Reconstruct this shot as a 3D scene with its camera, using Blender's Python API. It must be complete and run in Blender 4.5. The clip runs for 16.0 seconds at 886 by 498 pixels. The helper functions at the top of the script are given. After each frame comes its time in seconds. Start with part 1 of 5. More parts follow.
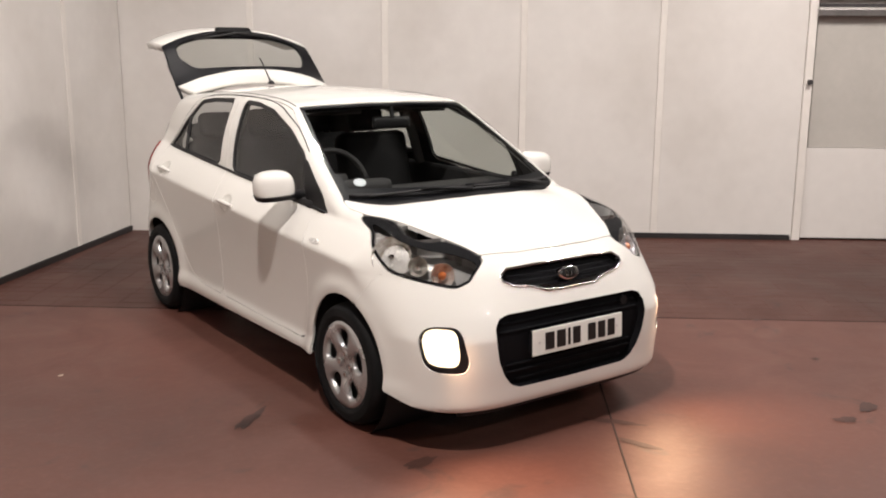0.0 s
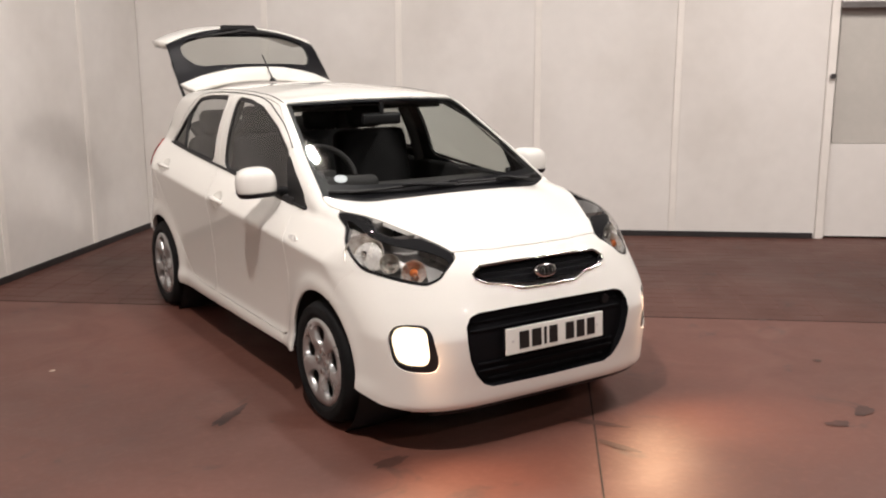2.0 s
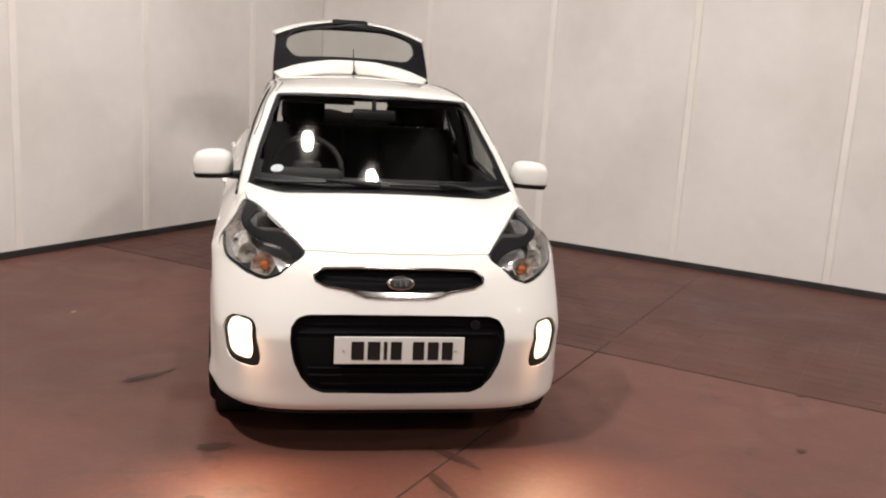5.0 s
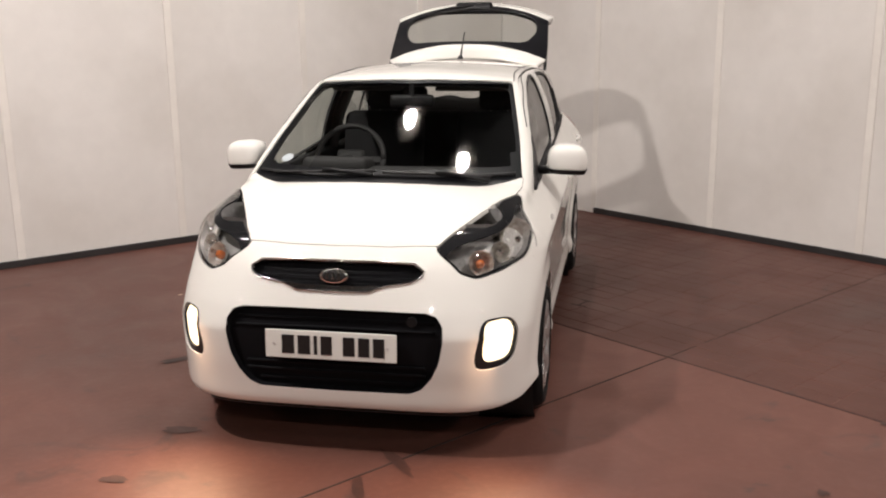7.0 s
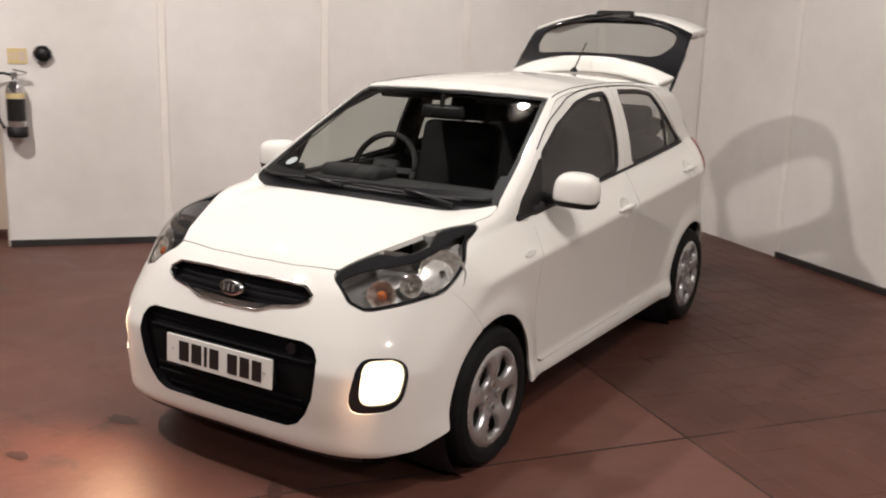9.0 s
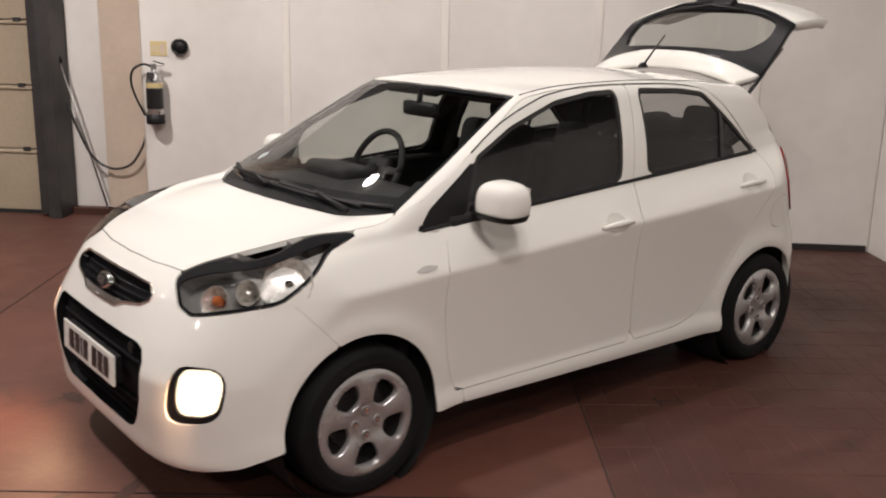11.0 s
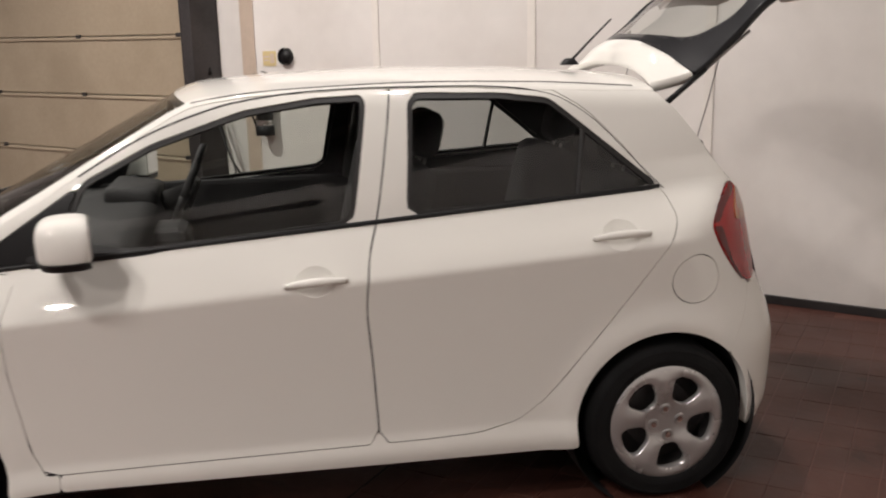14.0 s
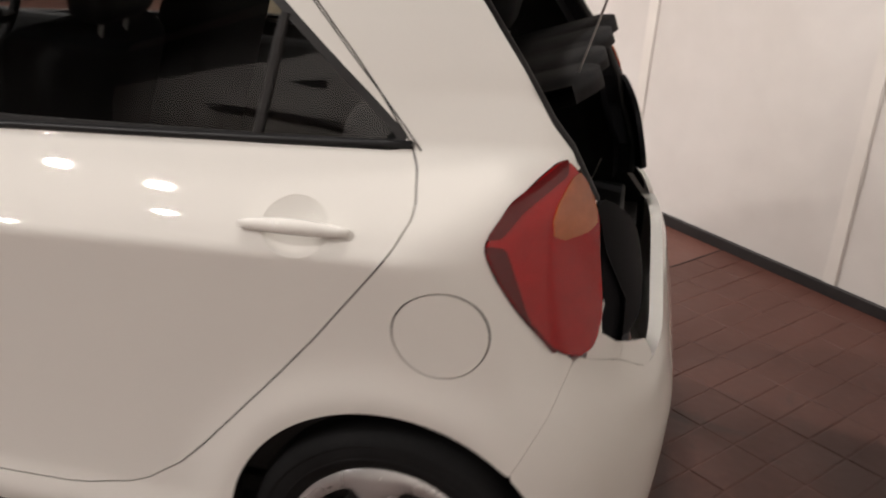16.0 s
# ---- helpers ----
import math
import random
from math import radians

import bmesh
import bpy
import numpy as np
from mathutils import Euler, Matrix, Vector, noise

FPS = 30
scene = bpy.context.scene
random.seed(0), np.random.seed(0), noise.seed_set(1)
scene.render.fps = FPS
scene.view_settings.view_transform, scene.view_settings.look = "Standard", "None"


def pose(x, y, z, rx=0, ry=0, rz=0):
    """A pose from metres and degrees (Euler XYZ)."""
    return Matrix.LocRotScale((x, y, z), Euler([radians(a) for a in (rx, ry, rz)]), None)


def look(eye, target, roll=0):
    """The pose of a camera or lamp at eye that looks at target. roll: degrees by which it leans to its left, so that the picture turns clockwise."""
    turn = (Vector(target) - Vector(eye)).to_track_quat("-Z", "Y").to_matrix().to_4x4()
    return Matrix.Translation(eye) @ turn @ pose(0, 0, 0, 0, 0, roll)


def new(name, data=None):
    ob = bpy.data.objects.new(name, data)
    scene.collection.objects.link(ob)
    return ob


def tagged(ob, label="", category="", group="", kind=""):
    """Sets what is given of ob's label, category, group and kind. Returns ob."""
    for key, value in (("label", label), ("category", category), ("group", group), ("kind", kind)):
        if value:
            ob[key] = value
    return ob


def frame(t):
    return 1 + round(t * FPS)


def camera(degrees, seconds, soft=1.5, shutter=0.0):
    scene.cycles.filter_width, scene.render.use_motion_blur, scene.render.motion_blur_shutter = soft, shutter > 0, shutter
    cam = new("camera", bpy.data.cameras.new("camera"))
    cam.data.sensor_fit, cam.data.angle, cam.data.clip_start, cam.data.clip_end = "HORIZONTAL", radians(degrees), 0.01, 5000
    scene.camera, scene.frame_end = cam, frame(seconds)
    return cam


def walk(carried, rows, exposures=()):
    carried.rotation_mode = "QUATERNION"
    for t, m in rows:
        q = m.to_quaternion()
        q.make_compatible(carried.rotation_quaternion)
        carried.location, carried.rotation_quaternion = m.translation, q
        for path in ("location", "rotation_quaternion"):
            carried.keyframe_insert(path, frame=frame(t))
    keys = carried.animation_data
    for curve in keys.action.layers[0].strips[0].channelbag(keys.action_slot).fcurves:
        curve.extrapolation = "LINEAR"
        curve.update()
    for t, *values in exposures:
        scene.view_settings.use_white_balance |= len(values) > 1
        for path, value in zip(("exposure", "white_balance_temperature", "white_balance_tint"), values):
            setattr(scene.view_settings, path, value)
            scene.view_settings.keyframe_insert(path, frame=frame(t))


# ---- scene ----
cam = camera(50.2, 16.0, soft=2.0, shutter=0.5)
PATH = [
    (0, (-2.743, -3.547, 1.661), (-1.609, -1.952, 1.248), 0.3),
    (0.5, (-2.72, -3.565, 1.659), (-1.588, -1.967, 1.255), 0.3),
    (1, (-2.656, -3.607, 1.661), (-1.536, -1.999, 1.264), -0.0),
    (1.5, (-2.574, -3.669, 1.673), (-1.476, -2.046, 1.274), -0.1),
    (2, (-2.449, -3.681, 1.643), (-1.402, -2.028, 1.227), -0.2),
    (2.5, (-2.204, -3.717, 1.653), (-1.271, -1.991, 1.264), 0.8),
    (3, (-1.949, -3.933, 1.641), (-1.098, -2.163, 1.259), 2.0),
    (3.5, (-1.655, -4.134, 1.66), (-0.962, -2.307, 1.237), 0.8),
    (4, (-1.312, -4.266, 1.67), (-0.678, -2.414, 1.26), 2.8),
    (6.5, (0.735, -4.172, 1.637), (0.494, -2.237, 1.191), -0.6),
    (7, (1.072, -3.982, 1.655), (0.705, -2.071, 1.193), -0.6),
    (7.5, (1.428, -3.865, 1.625), (0.904, -1.987, 1.18), 1.1),
    (8, (1.748, -3.601, 1.645), (1.078, -1.77, 1.2), 2.0),
    (10.5, (3.138, -2.13, 1.664), (1.704, -0.818, 1.194), 0.9),
    (11, (3.316, -1.744, 1.672), (1.807, -0.521, 1.194), 1.3),
    (11.5, (3.548, -1.359, 1.649), (1.932, -0.266, 1.209), 1.2),
    (12, (3.744, -0.932, 1.643), (2.049, 0.033, 1.201), 0.6),
    (12.5, (3.79, -0.418, 1.638), (2.031, 0.424, 1.196), 0.5),
    (13, (3.818, 0.11, 1.628), (1.977, 0.751, 1.183), 0.2),
    (13.5, (3.704, 0.602, 1.588), (1.811, 1.059, 1.135), -0.6),
    (14, (3.532, 1.127, 1.577), (1.616, 1.478, 1.123), -1.2),
    (14.5, (3.313, 1.617, 1.588), (1.388, 1.744, 1.059), -0.5),
    (15, (2.905, 1.825, 1.64), (1.034, 2.041, 0.968), 3.3),
    (15.5, (2.621, 2.39, 1.531), (0.731, 2.294, 0.886), 1.1),
    (16, (2.166, 2.708, 1.516), (0.347, 2.38, 0.751), 4.3),
]
walk(cam, [(t, look(eye, target, roll)) for t, eye, target, roll in PATH], exposures=[(0.0, 0.10), (4.0, 0.10), (6.5, 0.03), (8.0, -0.03), (10.5, -0.16), (14.0, -0.04), (15.0, 0.12), (16.0, 0.23)])

# ---- world, lamps, exposure ----
world = bpy.data.worlds.new("world")
scene.world = world
world.use_nodes = True
world.node_tree.nodes["Background"].inputs["Color"].default_value = (0.02, 0.02, 0.022, 1)
world.node_tree.nodes["Background"].inputs["Strength"].default_value = 0.3
WARM = (1.0, 0.918, 0.878)
# ceiling lamps: place, watts; the two beyond y = -5 are unseen, added as front fill
LAMPS = [((-2.1, -1.8, 4.6), 285), ((0.24, 1.84, 4.6), 60), ((-0.72, 2.27, 4.6), 60), ((3.0, -1.4, 4.6), 76), ((3.2, -0.65, 4.6), 64),
         ((4.2, -1.0, 4.6), 60), ((-2.98, 0.68, 4.6), 12), ((1.0, -6.5, 4.6), 130), ((-5.6, -6.0, 4.6), 70), ((6.6, -3.8, 4.6), 130)]


# ---- materials ----
def nodes_of(name):
    m = bpy.data.materials.new(name)
    m.use_nodes = True
    return m, m.node_tree.nodes, m.node_tree.links


def surface(name, color, rough=0.5, metal=0.0, coarse=1.5, fine=40.0, vary=0.12, bump=0.1, coat=0.0, stain=None, rvary=0.08, spec=0.5):
    """A painted, plastic, metal or cloth surface with variation at two scales. stain: a second colour in soft patches."""
    m, n, l = nodes_of(name)
    b = n["Principled BSDF"]
    b.inputs["Metallic"].default_value = metal
    b.inputs["Coat Weight"].default_value = coat
    b.inputs["Coat Roughness"].default_value = 0.025
    b.inputs["Specular IOR Level"].default_value = spec
    tc = n.new("ShaderNodeTexCoord")
    big, small = n.new("ShaderNodeTexNoise"), n.new("ShaderNodeTexNoise")
    for t, s, d in ((big, coarse, 4), (small, fine, 6)):
        t.inputs["Scale"].default_value, t.inputs["Detail"].default_value = s, d
        l.new(tc.outputs["Object"], t.inputs["Vector"])
    mixa, ramp = n.new("ShaderNodeMix"), n.new("ShaderNodeMapRange")
    mixa.data_type = "RGBA"
    other = stain or tuple(c * (1 - 2 * vary) for c in color)
    mixa.inputs[6].default_value, mixa.inputs[7].default_value = (*color, 1), (*other, 1)
    ramp.inputs["From Min"].default_value, ramp.inputs["From Max"].default_value = 0.42, 0.72
    l.new(big.outputs["Fac"], ramp.inputs["Value"])
    l.new(ramp.outputs["Result"], mixa.inputs[0])
    mixb = n.new("ShaderNodeMix")
    mixb.data_type, mixb.blend_type = "RGBA", "MULTIPLY"
    mixb.inputs[0].default_value = min(1.0, vary * 2)
    l.new(mixa.outputs[2], mixb.inputs[6])
    l.new(small.outputs["Fac"], mixb.inputs[7])
    l.new(mixb.outputs[2], b.inputs["Base Color"])
    rr = n.new("ShaderNodeMapRange")
    rr.inputs["To Min"].default_value, rr.inputs["To Max"].default_value = max(0.0, rough - rvary), min(1.0, rough + rvary)
    l.new(big.outputs["Fac"], rr.inputs["Value"])
    l.new(rr.outputs["Result"], b.inputs["Roughness"])
    if bump:
        bp = n.new("ShaderNodeBump")
        bp.inputs["Strength"].default_value, bp.inputs["Distance"].default_value = bump, 0.004
        l.new(small.outputs["Fac"], bp.inputs["Height"])
        l.new(bp.outputs["Normal"], b.inputs["Normal"])
    return m


def clear(name, tint):
    """Thin glass: clear with a tint, and a gloss that grows with the angle."""
    m, n, l = nodes_of(name)
    n.remove(n["Principled BSDF"])
    tr, gl, mx, fr = n.new("ShaderNodeBsdfTransparent"), n.new("ShaderNodeBsdfGlossy"), n.new("ShaderNodeMixShader"), n.new("ShaderNodeLayerWeight")
    tr.inputs["Color"].default_value = (*tint, 1)
    gl.inputs["Roughness"].default_value = 0.015
    fr.inputs["Blend"].default_value = 0.5
    up, add = n.new("ShaderNodeMath"), n.new("ShaderNodeMath")
    up.operation, add.operation = "POWER", "MULTIPLY_ADD"
    up.inputs[1].default_value, add.inputs[1].default_value, add.inputs[2].default_value = 5.0, 0.95, 0.05
    l.new(fr.outputs["Facing"], up.inputs[0])
    l.new(up.outputs[0], add.inputs[0])
    l.new(add.outputs[0], mx.inputs["Fac"])
    l.new(tr.outputs["BSDF"], mx.inputs[1])
    l.new(gl.outputs["BSDF"], mx.inputs[2])
    l.new(mx.outputs["Shader"], n["Material Output"].inputs["Surface"])
    return m


def glow(name, color, power):
    m, n, l = nodes_of(name)
    b = n["Principled BSDF"]
    b.inputs["Base Color"].default_value = (*color, 1)
    b.inputs["Emission Color"].default_value = (*color, 1)
    b.inputs["Emission Strength"].default_value = power
    return m


PAINT = surface("white_paint", (0.73, 0.715, 0.67), 0.6, coarse=0.7, fine=220, vary=0.012, bump=0.0, coat=1.0, rvary=0.03, spec=0.0)
BLACK = surface("black_plastic", (0.009, 0.009, 0.010), 0.5, fine=300, vary=0.2, bump=0.12, spec=0.3)
GLOSSBLACK = surface("gloss_black", (0.009, 0.009, 0.011), 0.42, fine=60, vary=0.1, bump=0.0, coat=0.35, spec=0.15)
RUBBER = surface("rubber", (0.022, 0.021, 0.021), 0.62, fine=160, vary=0.25, bump=0.2)
TYRE = surface("tyre_rubber", (0.007, 0.007, 0.0075), 0.80, coarse=6, fine=120, vary=0.3, bump=0.35, spec=0.25)
LINER = surface("dark_lining", (0.014, 0.0135, 0.014), 0.85, fine=200, vary=0.25, bump=0.3)
HEADLINER = surface("grey_headlining", (0.10, 0.095, 0.09), 0.9, fine=300, vary=0.15, bump=0.3)
CLOTH = surface("seat_cloth", (0.009, 0.009, 0.010), 0.95, coarse=8, fine=260, vary=0.35, bump=0.5)
DASH = surface("dashboard_plastic", (0.016, 0.015, 0.015), 0.7, fine=320, vary=0.2, bump=0.4)
SILVER = surface("silver_paint", (0.50, 0.49, 0.48), 0.28, 0.65, coarse=5, fine=260, vary=0.08, bump=0.05)
GRILLEBLACK = surface("grille_black", (0.0055, 0.0055, 0.007), 0.75, fine=300, vary=0.2, bump=0.1, spec=0.12)
CHROME = surface("chrome", (0.80, 0.79, 0.77), 0.12, 1.0, coarse=4, fine=60, vary=0.04, bump=0.0)
SATIN = surface("satin_chrome", (0.62, 0.61, 0.60), 0.28, 0.9, coarse=4, fine=80, vary=0.05, bump=0.0)
LAMPSILVER = surface("lamp_reflector", (0.84, 0.82, 0.79), 0.26, 0.45, coarse=30, fine=90, vary=0.12, bump=0.35)
GLASS = clear("window_glass", (0.80, 0.83, 0.81))
REARGLASS = clear("rear_window_glass", (0.64, 0.66, 0.65))
LENS = clear("lens_glass", (0.93, 0.93, 0.92))
# brown patches in the colour imitate darker reflections in the facets
FACET = surface("faceted_reflector", (0.88, 0.86, 0.82), 0.14, 0.65, coarse=45, fine=55, vary=0.12, bump=1.0, stain=(0.50, 0.43, 0.35))
MIRROR = surface("mirror_glass", (0.85, 0.85, 0.86), 0.02, 1.0, vary=0.01, bump=0.0, rvary=0.01)
RED = surface("red_lamp_plastic", (0.38, 0.003, 0.004), 0.16, coarse=9, fine=50, vary=0.12, bump=0.03, coat=0.7, spec=0.25)
DEEPRED = surface("deep_red_lamp_plastic", (0.11, 0.003, 0.004), 0.18, coarse=9, fine=50, vary=0.15, bump=0.08, coat=0.6, spec=0.25)
AMBER = surface("amber_lamp_plastic", (0.48, 0.13, 0.035), 0.12, coarse=12, fine=60, vary=0.15, bump=0.15, coat=1.0)
PLATE = surface("plate_white", (0.74, 0.73, 0.68), 0.3, coarse=6, fine=120, vary=0.03, bump=0.0)
INK = surface("plate_black", (0.012, 0.012, 0.012), 0.35, vary=0.1, bump=0.0)
FOGGLOW = glow("fog_lamp_light", (1.0, 0.83, 0.58), 1.7)
LAMPGLOW = glow("ceiling_lamp_light", (1.0, 0.93, 0.82), 90.0)
DISC = surface("paper_disc", (0.62, 0.66, 0.70), 0.6, vary=0.1, bump=0.0)
WALLPAINT = surface("wall_paint", (0.72, 0.69, 0.655), 0.50, coarse=0.9, fine=9, vary=0.05, bump=0.10, stain=(0.62, 0.585, 0.545), rvary=0.12)
BATTEN = surface("batten_paint", (0.77, 0.73, 0.68), 0.5, coarse=2.0, fine=14, vary=0.05, bump=0.08)
DARKWALL = surface("dark_wall_paint", (0.10, 0.095, 0.09), 0.6, coarse=0.5, fine=8, vary=0.1, bump=0.08)
GREYPANEL = surface("grey_panel", (0.50, 0.475, 0.435), 0.55, coarse=1.4, fine=16, vary=0.06, bump=0.06)
CREAM = surface("cream_paint", (0.60, 0.49, 0.39), 0.6, coarse=1.8, fine=20, vary=0.08, bump=0.08)
DOCK = surface("dock_door_panel", (0.42, 0.345, 0.25), 0.55, coarse=1.2, fine=30, vary=0.10, bump=0.06, stain=(0.34, 0.275, 0.195))
DARKSTEEL = surface("dark_steel", (0.075, 0.069, 0.070), 0.5, 0.4, coarse=4, fine=60, vary=0.2, bump=0.15)
STEEL = surface("worn_steel", (0.33, 0.31, 0.30), 0.4, 0.8, coarse=5, fine=50, vary=0.15, bump=0.1)
SKIRT = surface("skirting_paint", (0.028, 0.024, 0.024), 0.55, coarse=4, fine=40, vary=0.25, bump=0.15)
CEIL = surface("ceiling_sheet", (0.055, 0.053, 0.052), 0.7, coarse=0.6, fine=10, vary=0.06, bump=0.1)
UNSEENDARK = surface("unseen_dark_sheet", (0.11, 0.105, 0.10), 0.7, coarse=0.8, fine=12, vary=0.1, bump=0.1)
LAMPDARK = surface("lamp_housing", (0.42, 0.41, 0.40), 0.30, 0.35, coarse=8, fine=60, vary=0.15, bump=0.05)
YELLOW = surface("yellow_sign", (0.62, 0.50, 0.25), 0.5, vary=0.06, bump=0.0)


def floor_paint(name, shade=1.0, spec=0.5):
    """Worn red-brown floor paint with dark stains, scuffs and uneven shine."""
    m, n, l = nodes_of(name)
    b = n["Principled BSDF"]
    tc, ob = n.new("ShaderNodeTexCoord"), n.new("ShaderNodeObjectInfo")
    geo = n.new("ShaderNodeNewGeometry")

    def tex(scale, detail=5, dist=0.0):
        t = n.new("ShaderNodeTexNoise")
        t.inputs["Scale"].default_value, t.inputs["Detail"].default_value, t.inputs["Distortion"].default_value = scale, detail, dist
        l.new(geo.outputs["Position"], t.inputs["Vector"])
        return t

    def span(src, a, c, lo=0.0, hi=1.0):
        r = n.new("ShaderNodeMapRange")
        for k, v in (("From Min", a), ("From Max", c), ("To Min", lo), ("To Max", hi)):
            r.inputs[k].default_value = v
        l.new(src, r.inputs["Value"])
        return r.outputs["Result"]

    def mix(fac, c1, c2, kind="MIX"):
        x = n.new("ShaderNodeMix")
        x.data_type, x.blend_type = "RGBA", kind
        l.new(fac, x.inputs[0])
        for i, c in ((6, c1), (7, c2)):
            if isinstance(c, tuple):
                x.inputs[i].default_value = (*[v * shade for v in c], 1)
            else:
                l.new(c, x.inputs[i])
        return x.outputs[2]
    broad, mid, fine, spots = tex(0.45, 5, 0.6), tex(2.3, 6, 0.8), tex(26, 6), tex(3.1, 3, 1.5)
    c = mix(span(broad.outputs["Fac"], 0.38, 0.66), (0.108, 0.038, 0.026), (0.066, 0.027, 0.020))
    c = mix(span(mid.outputs["Fac"], 0.45, 0.75, 0, 0.8), c, (0.082, 0.031, 0.022))
    c = mix(span(spots.outputs["Fac"], 0.64, 0.74, 0, 0.75), c, (0.040, 0.021, 0.018))
    c = mix(span(fine.outputs["Fac"], 0.50, 0.80, 0, 0.35), c, (0.14, 0.062, 0.045))
    c = mix(span(ob.outputs["Random"], 0, 1, 0, 0.12), c, (0.09, 0.045, 0.035))
    l.new(c, b.inputs["Base Color"])
    l.new(span(mid.outputs["Fac"], 0.3, 0.75, 0.46, 0.62), b.inputs["Roughness"])
    b.inputs["Specular IOR Level"].default_value = spec
    bp = n.new("ShaderNodeBump")
    bp.inputs["Strength"].default_value, bp.inputs["Distance"].default_value = 0.25, 0.004
    l.new(fine.outputs["Fac"], bp.inputs["Height"])
    l.new(bp.outputs["Normal"], b.inputs["Normal"])
    return m


FLOOR = floor_paint("floor_paint", 1.12)
# same paint as the floor, darkened in colour to imitate the weaker light there
DIMBRICK = floor_paint("dimmed_brick_paint", 0.74, 0.36)
STAIN = surface("floor_stain", (0.066, 0.026, 0.019), 0.55, coarse=6, fine=40, vary=0.3, bump=0.1)
JOINT = surface("floor_joint", (0.040, 0.024, 0.020), 0.8, coarse=5, fine=60, vary=0.3, bump=0.3)


# ---- mesh helpers ----
def mesh_ob(name, verts, faces, material, parent=None, label="", smooth=False):
    me = bpy.data.meshes.new(name)
    me.from_pydata([tuple(map(float, v)) for v in verts], [], [tuple(map(int, f)) for f in faces])
    me.polygons.foreach_set("use_smooth", [smooth] * len(me.polygons))
    me.materials.append(material)
    me.update()
    ob = new(name, me)
    if parent:
        ob.parent = parent
    if label:
        ob["label"] = label
    return ob


def part(name, bm, material, parent=None, label="", smooth=False):
    me = bpy.data.meshes.new(name)
    bmesh.ops.recalc_face_normals(bm, faces=bm.faces)
    bm.to_mesh(me)
    bm.free()
    me.polygons.foreach_set("use_smooth", [smooth] * len(me.polygons))
    me.materials.append(material)
    ob = new(name, me)
    if parent:
        ob.parent = parent
    if label:
        ob["label"] = label
    return ob


def empty(name, at=(0, 0, 0), label="", category="", **kw):
    e = new(name)
    e.location = at
    return tagged(e, label, category, **kw)


def add_box(bm, size, m=None, bevel=0.0, seg=2):
    r = bmesh.ops.create_cube(bm, size=1.0, matrix=(m or Matrix()) @ Matrix.Diagonal((*size, 1)))
    if bevel:
        vs = set(r["verts"])
        bmesh.ops.bevel(bm, geom=[e for e in bm.edges if e.verts[0] in vs and e.verts[1] in vs], offset=bevel, segments=seg, profile=0.5, affect="EDGES")
    return bm


def boxed(size, m=None, bevel=0.0, seg=2):
    return add_box(bmesh.new(), size, m, bevel, seg)


def add_cyl(bm, r, depth, m=None, seg=24, r2=None):
    bmesh.ops.create_cone(bm, cap_ends=True, segments=seg, radius1=r, radius2=r if r2 is None else r2, depth=depth, matrix=m or Matrix())
    return bm


def cyl(r, depth, m=None, seg=24, r2=None):
    return add_cyl(bmesh.new(), r, depth, m, seg, r2)


def lathe(profile, seg=48, m=None):
    """Turns (radius, height) points round z."""
    bm = bmesh.new()
    m = m or Matrix()
    rings = []
    for r, h in profile:
        rings.append([bm.verts.new(m @ Vector((r * math.cos(2 * math.pi * i / seg), r * math.sin(2 * math.pi * i / seg), h))) for i in range(seg)])
    for a, b in zip(rings, rings[1:]):
        for i in range(seg):
            j = (i + 1) % seg
            bm.faces.new((a[i], a[j], b[j], b[i]))
    return bm


def tube(points, r, seg=8, bm=None):
    """A round bar along the points."""
    bm = bm or bmesh.new()
    pts = [Vector(p) for p in points]
    rings = []
    side = None
    for i, p in enumerate(pts):
        d = (pts[min(i + 1, len(pts) - 1)] - pts[max(i - 1, 0)]).normalized()
        if side is None:
            side = d.orthogonal().normalized()
        side = (side - d * side.dot(d)).normalized()
        up = d.cross(side)
        rr = r[i] if isinstance(r, (list, tuple)) else r
        rings.append([bm.verts.new(p + (side * math.cos(2 * math.pi * k / seg) + up * math.sin(2 * math.pi * k / seg)) * rr) for k in range(seg)])
    for a, b in zip(rings, rings[1:]):
        for i in range(seg):
            j = (i + 1) % seg
            bm.faces.new((a[i], a[j], b[j], b[i]))
    bm.faces.new(rings[0])
    bm.faces.new(rings[-1])
    return bm


def smooth_line(points, n=6):
    """Catmull-Rom curve through the points."""
    p = [Vector(q) for q in points]
    p = [2 * p[0] - p[1]] + p + [2 * p[-1] - p[-2]]
    out = []
    for i in range(1, len(p) - 2):
        for k in range(n):
            t = k / n
            out.append(0.5 * ((2 * p[i]) + (p[i + 1] - p[i - 1]) * t + (2 * p[i - 1] - 5 * p[i] + 4 * p[i + 1] - p[i + 2]) * t * t
                              + (3 * p[i] - p[i - 1] - 3 * p[i + 1] + p[i + 2]) * t ** 3))
    return out + [p[-2]]


# ---- clipping of surface patches by outlines ----
def rounded(poly, times=2, ratio=0.22):
    """Cuts the corners of a closed outline, so that they turn round."""
    p = [tuple(q) for q in poly]
    for _ in range(times):
        out = []
        for a, b in zip(p, p[1:] + p[:1]):
            out.append((a[0] + (b[0] - a[0]) * ratio, a[1] + (b[1] - a[1]) * ratio))
            out.append((b[0] + (a[0] - b[0]) * ratio, b[1] + (a[1] - b[1]) * ratio))
        p = out
    return p


